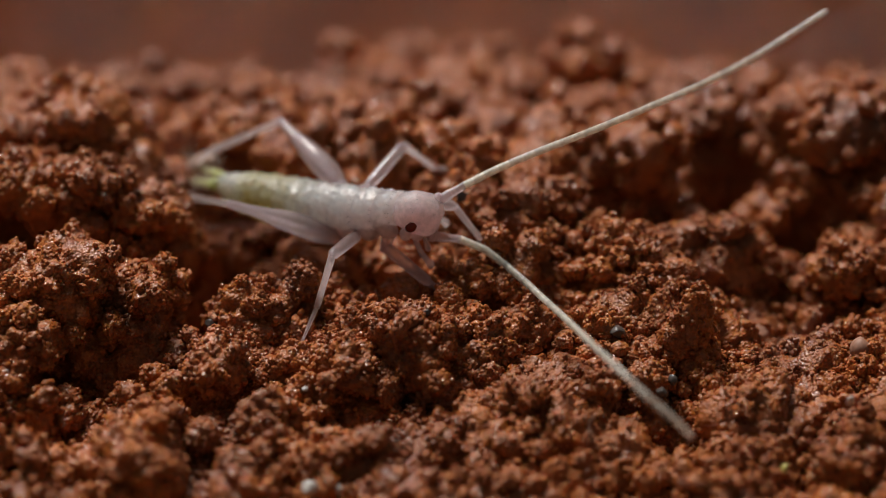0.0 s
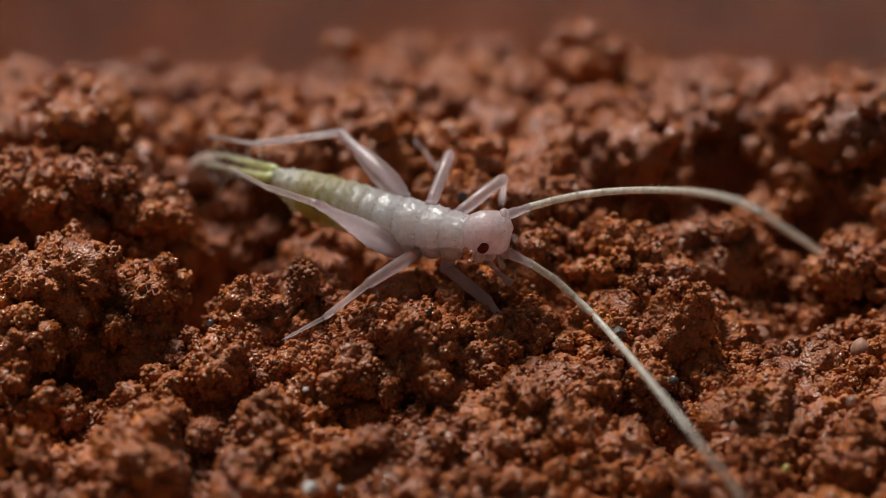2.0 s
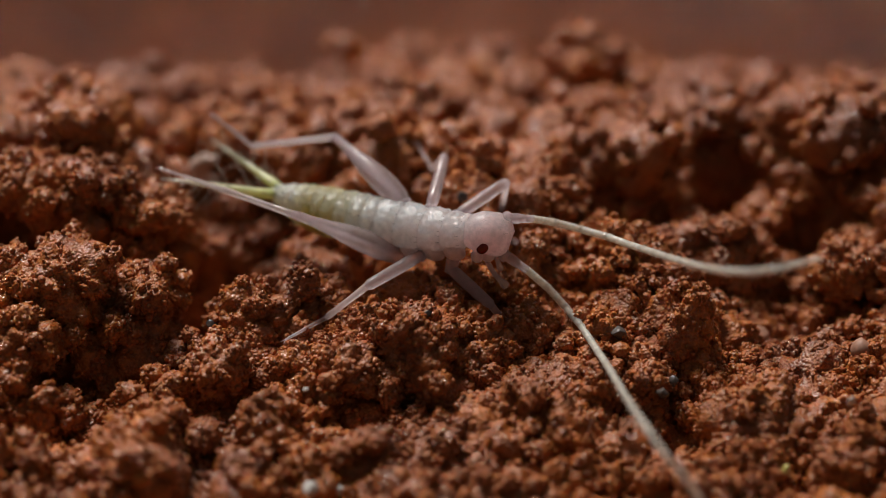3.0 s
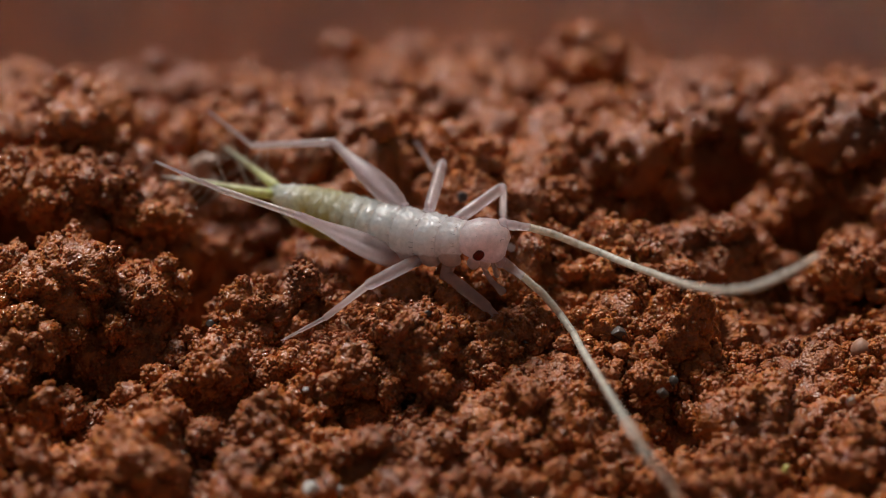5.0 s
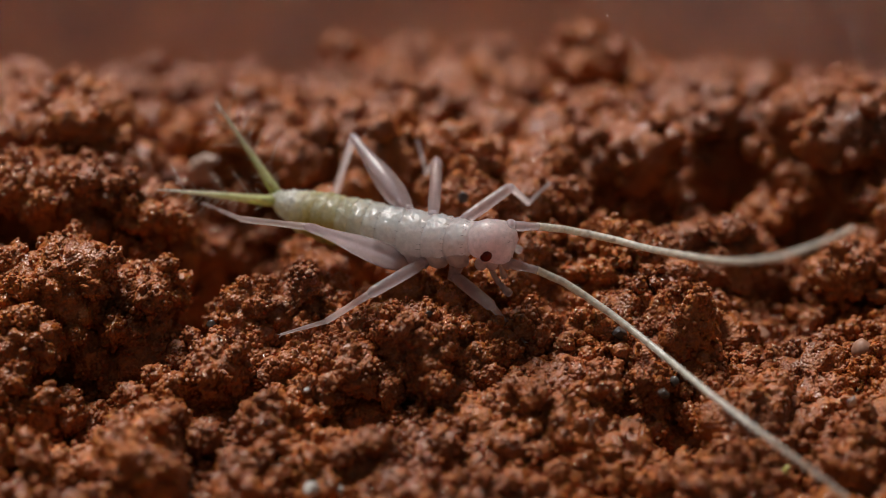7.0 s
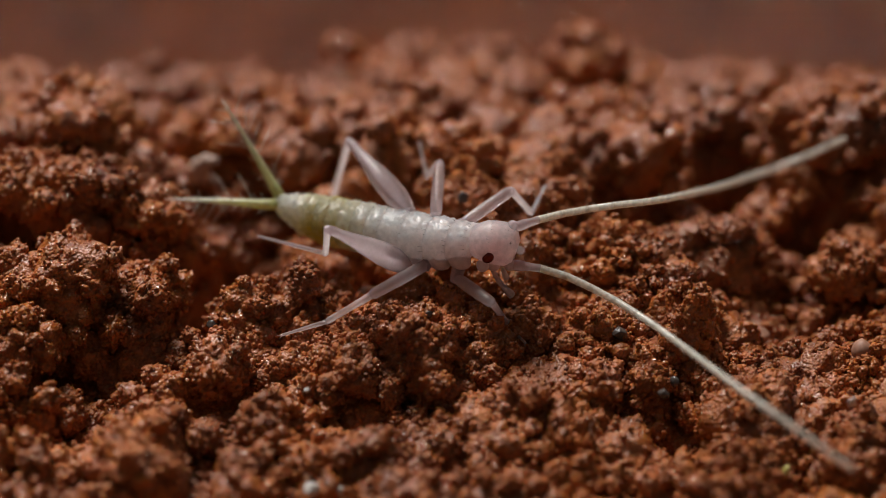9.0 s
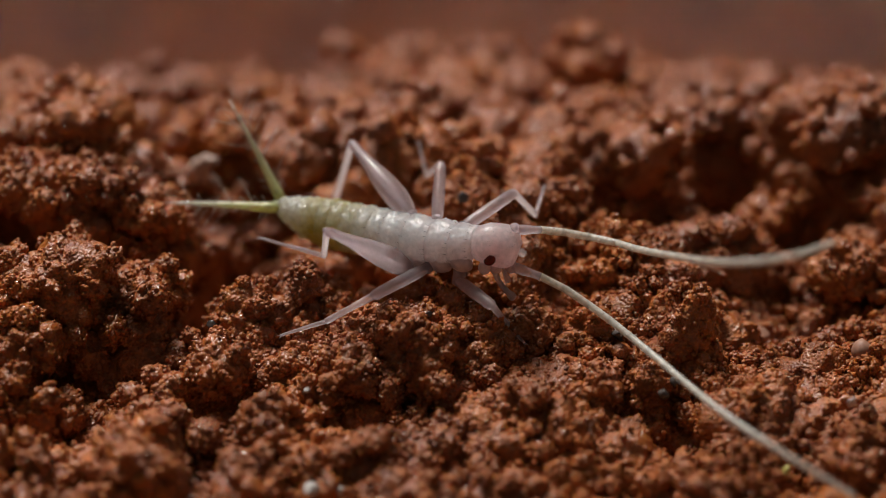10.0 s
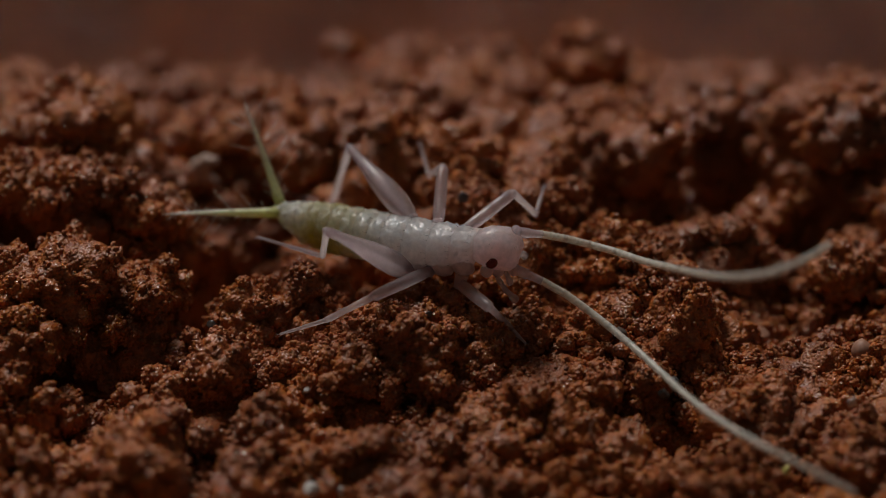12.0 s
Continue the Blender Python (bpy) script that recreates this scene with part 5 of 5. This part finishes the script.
    sweep("right", 6.3, (20.2, 0.1, -19.3, -29.4, -34.2, -34.3, -31.2, -20.8, -7.9), (-19.9, -22.8, -2.5, 12.4, 17.8, 18.3, 13.1, -10.3, -33.7))
    sweep("left", 6.5, (42, 30.2, -8.7, -22, -27.3, -25.3, -15.1, 35.9, 61.9), (-27.1, -28.4, 11.4, 31.2, 34.3, 34.8, 34.3, -11.2, -32))
    sweep("right", 6.5, (18.2, 0.8, -17.3, -28.6, -33.6, -33.7, -30.8, -20.9, -9.5), (-21.7, -25.7, -8, 7.5, 13.6, 14, 6.8, -17.9, -37.6))
    sweep("left", 7, (40.5, 26.7, -12.9, -23.6, -28.5, -25.8, -14.7, 43.9, 68.3), (-30.3, -31.6, 10.3, 30.4, 33.6, 34.4, 34.6, -5.9, -27.3))
    sweep("right", 7, (14.7, -6.2, -22.7, -31.4, -35.1, -34.2, -30.2, -19, -7.4), (-24.6, -29.3, -9.6, 7.1, 13.7, 14.6, 8.3, -16, -36.6))
    sweep("left", 7.6, (41.4, 28, -11.6, -22.3, -27.1, -24.4, -13.6, 46, 70), (-30.2, -31.2, 10.8, 30.9, 34.2, 35.1, 35, -4.7, -26.3))
    sweep("right", 7.6, (17.5, -4.9, -22.8, -31.4, -35.2, -34.6, -30.8, -19.6, -6.9), (-22.9, -26.6, -5, 10.7, 16.5, 17.2, 12.1, -11.4, -34.5))
    sweep("left", 8.2, (49.7, 40.6, 1.3, -15.3, -20.8, -19.4, -8.1, 47.8, 69.7), (-22.6, -21.1, 19.5, 36.7, 39.5, 39.8, 39.4, -3.7, -26))
    sweep("right", 8.2, (20.3, -3.6, -22.6, -31.2, -35.2, -34.7, -31.1, -20, -6.3), (-21, -23.8, -0.9, 13.6, 18.7, 19.3, 15, -7.3, -32.3))
    sweep("left", 8.8, (55, 48.9, 14.5, -6.7, -12.7, -12.3, 1, 48.2, 67.5), (-13.1, -10.9, 23.5, 39.7, 43.5, 43.6, 41.8, 1.3, -21.2))
    sweep("right", 8.8, (24.8, -0.4, -22, -30.9, -35.2, -34.8, -31, -18.8, -2.4), (-20.6, -23.2, 2.1, 16, 20.7, 21, 17.2, -6.7, -34.9))
    sweep("left", 9, (55, 44.4, 0.7, -16.4, -20.5, -19.4, -8.5, 48.7, 70.6), (-20.6, -19.5, 21.9, 37.4, 41.5, 41.2, 41.1, -6, -28.5))
    sweep("right", 9, (20.8, -0.4, -20.2, -30.5, -34.8, -34.5, -31.1, -20.6, -7.6), (-21.5, -24.1, -2.7, 11.5, 16.8, 17.4, 12.3, -11.1, -35))
    sweep("left", 9.1, (55.2, 43.8, -3.2, -19.7, -24.3, -23.7, -15.3, 49.5, 72.6), (-23.6, -21.7, 23.2, 36.7, 39.7, 38, 37.7, -8.4, -30.4))
    sweep("right", 9.1, (19.7, 0.4, -18.9, -30.2, -34.6, -34.2, -30.9, -20.7, -8.5), (-22.7, -25.7, -5.7, 8.9, 14.6, 15.2, 9.2, -15.2, -37.3))
    sweep("left", 9.3, (52.8, 38.2, -11.6, -23.4, -28.2, -26.4, -19, 43.9, 72.3), (-29.3, -28.2, 20.9, 35.3, 38, 37, 37.6, -16.7, -34.8))
    sweep("right", 9.3, (16.6, -2.7, -21, -30.5, -34.7, -34, -29.9, -18.5, -6.4), (-25.2, -28.2, -8.1, 7.8, 13.8, 14.5, 8.6, -15.7, -37.1))
    sweep("left", 9.5, (50.4, 33.1, -17.2, -26, -30.7, -28.5, -22.6, 39.4, 70.9), (-32.2, -32.8, 17.5, 33, 36, 35, 34.8, -21, -37.1))
    sweep("right", 9.5, (13.4, -5.6, -23, -30.7, -34.8, -33.7, -28.7, -16.2, -4.3), (-27.6, -30.7, -10.9, 6.3, 12.6, 13.6, 7.7, -16.3, -37.1))
    sweep("left", 10, (47.3, 29.9, -19, -26.8, -31.3, -28.6, -21.6, 43.2, 73), (-34.9, -35, 16.3, 32.5, 35.6, 35.1, 36, -16.9, -34.6))
    sweep("right", 10, (10.8, -7.7, -24.3, -32, -35.5, -33.8, -28, -14.7, -2.5), (-29, -30.9, -10, 7, 13.5, 14.7, 9.6, -14, -35.5))
    sweep("left", 10.5, (43.7, 26.5, -20.6, -27.6, -31.8, -28.7, -20.2, 46.8, 74.8), (-37.5, -37.1, 14.8, 31.9, 35.2, 35.1, 36.9, -12.8, -31.9))
    sweep("right", 10.5, (8.2, -9.6, -25.6, -33.2, -36.3, -33.9, -27.3, -13.2, -0.7), (-30.4, -31.1, -9.2, 7.7, 14.2, 15.7, 11.2, -11.8, -33.8))
    sweep("left", 11.5, (43.5, 26, -21.2, -28.5, -33, -29.6, -21.7, 47.9, 76.7), (-37.6, -37, 15.6, 31.9, 35, 35.1, 36.3, -11.6, -30))
    sweep("right", 11.5, (7.1, -11.1, -27.1, -35.3, -37.7, -34, -27, -12.8, -0.1), (-30.6, -30.4, -7.4, 8.8, 15.2, 17.1, 13.1, -9.5, -32.4))
    sweep("left", 12, (43, 25.8, -21.2, -28.7, -33.4, -29.8, -22.3, 48.3, 77.7), (-37.8, -37.2, 15.2, 31.6, 34.5, 34.8, 35.7, -10.9, -29))
    sweep("right", 12, (6.5, -11.5, -27.4, -35.9, -38.1, -33.8, -26.5, -12.2, 0.5), (-31, -30.6, -7.6, 8.6, 15, 17.2, 13.4, -9.1, -32))
    key_all()


motions()
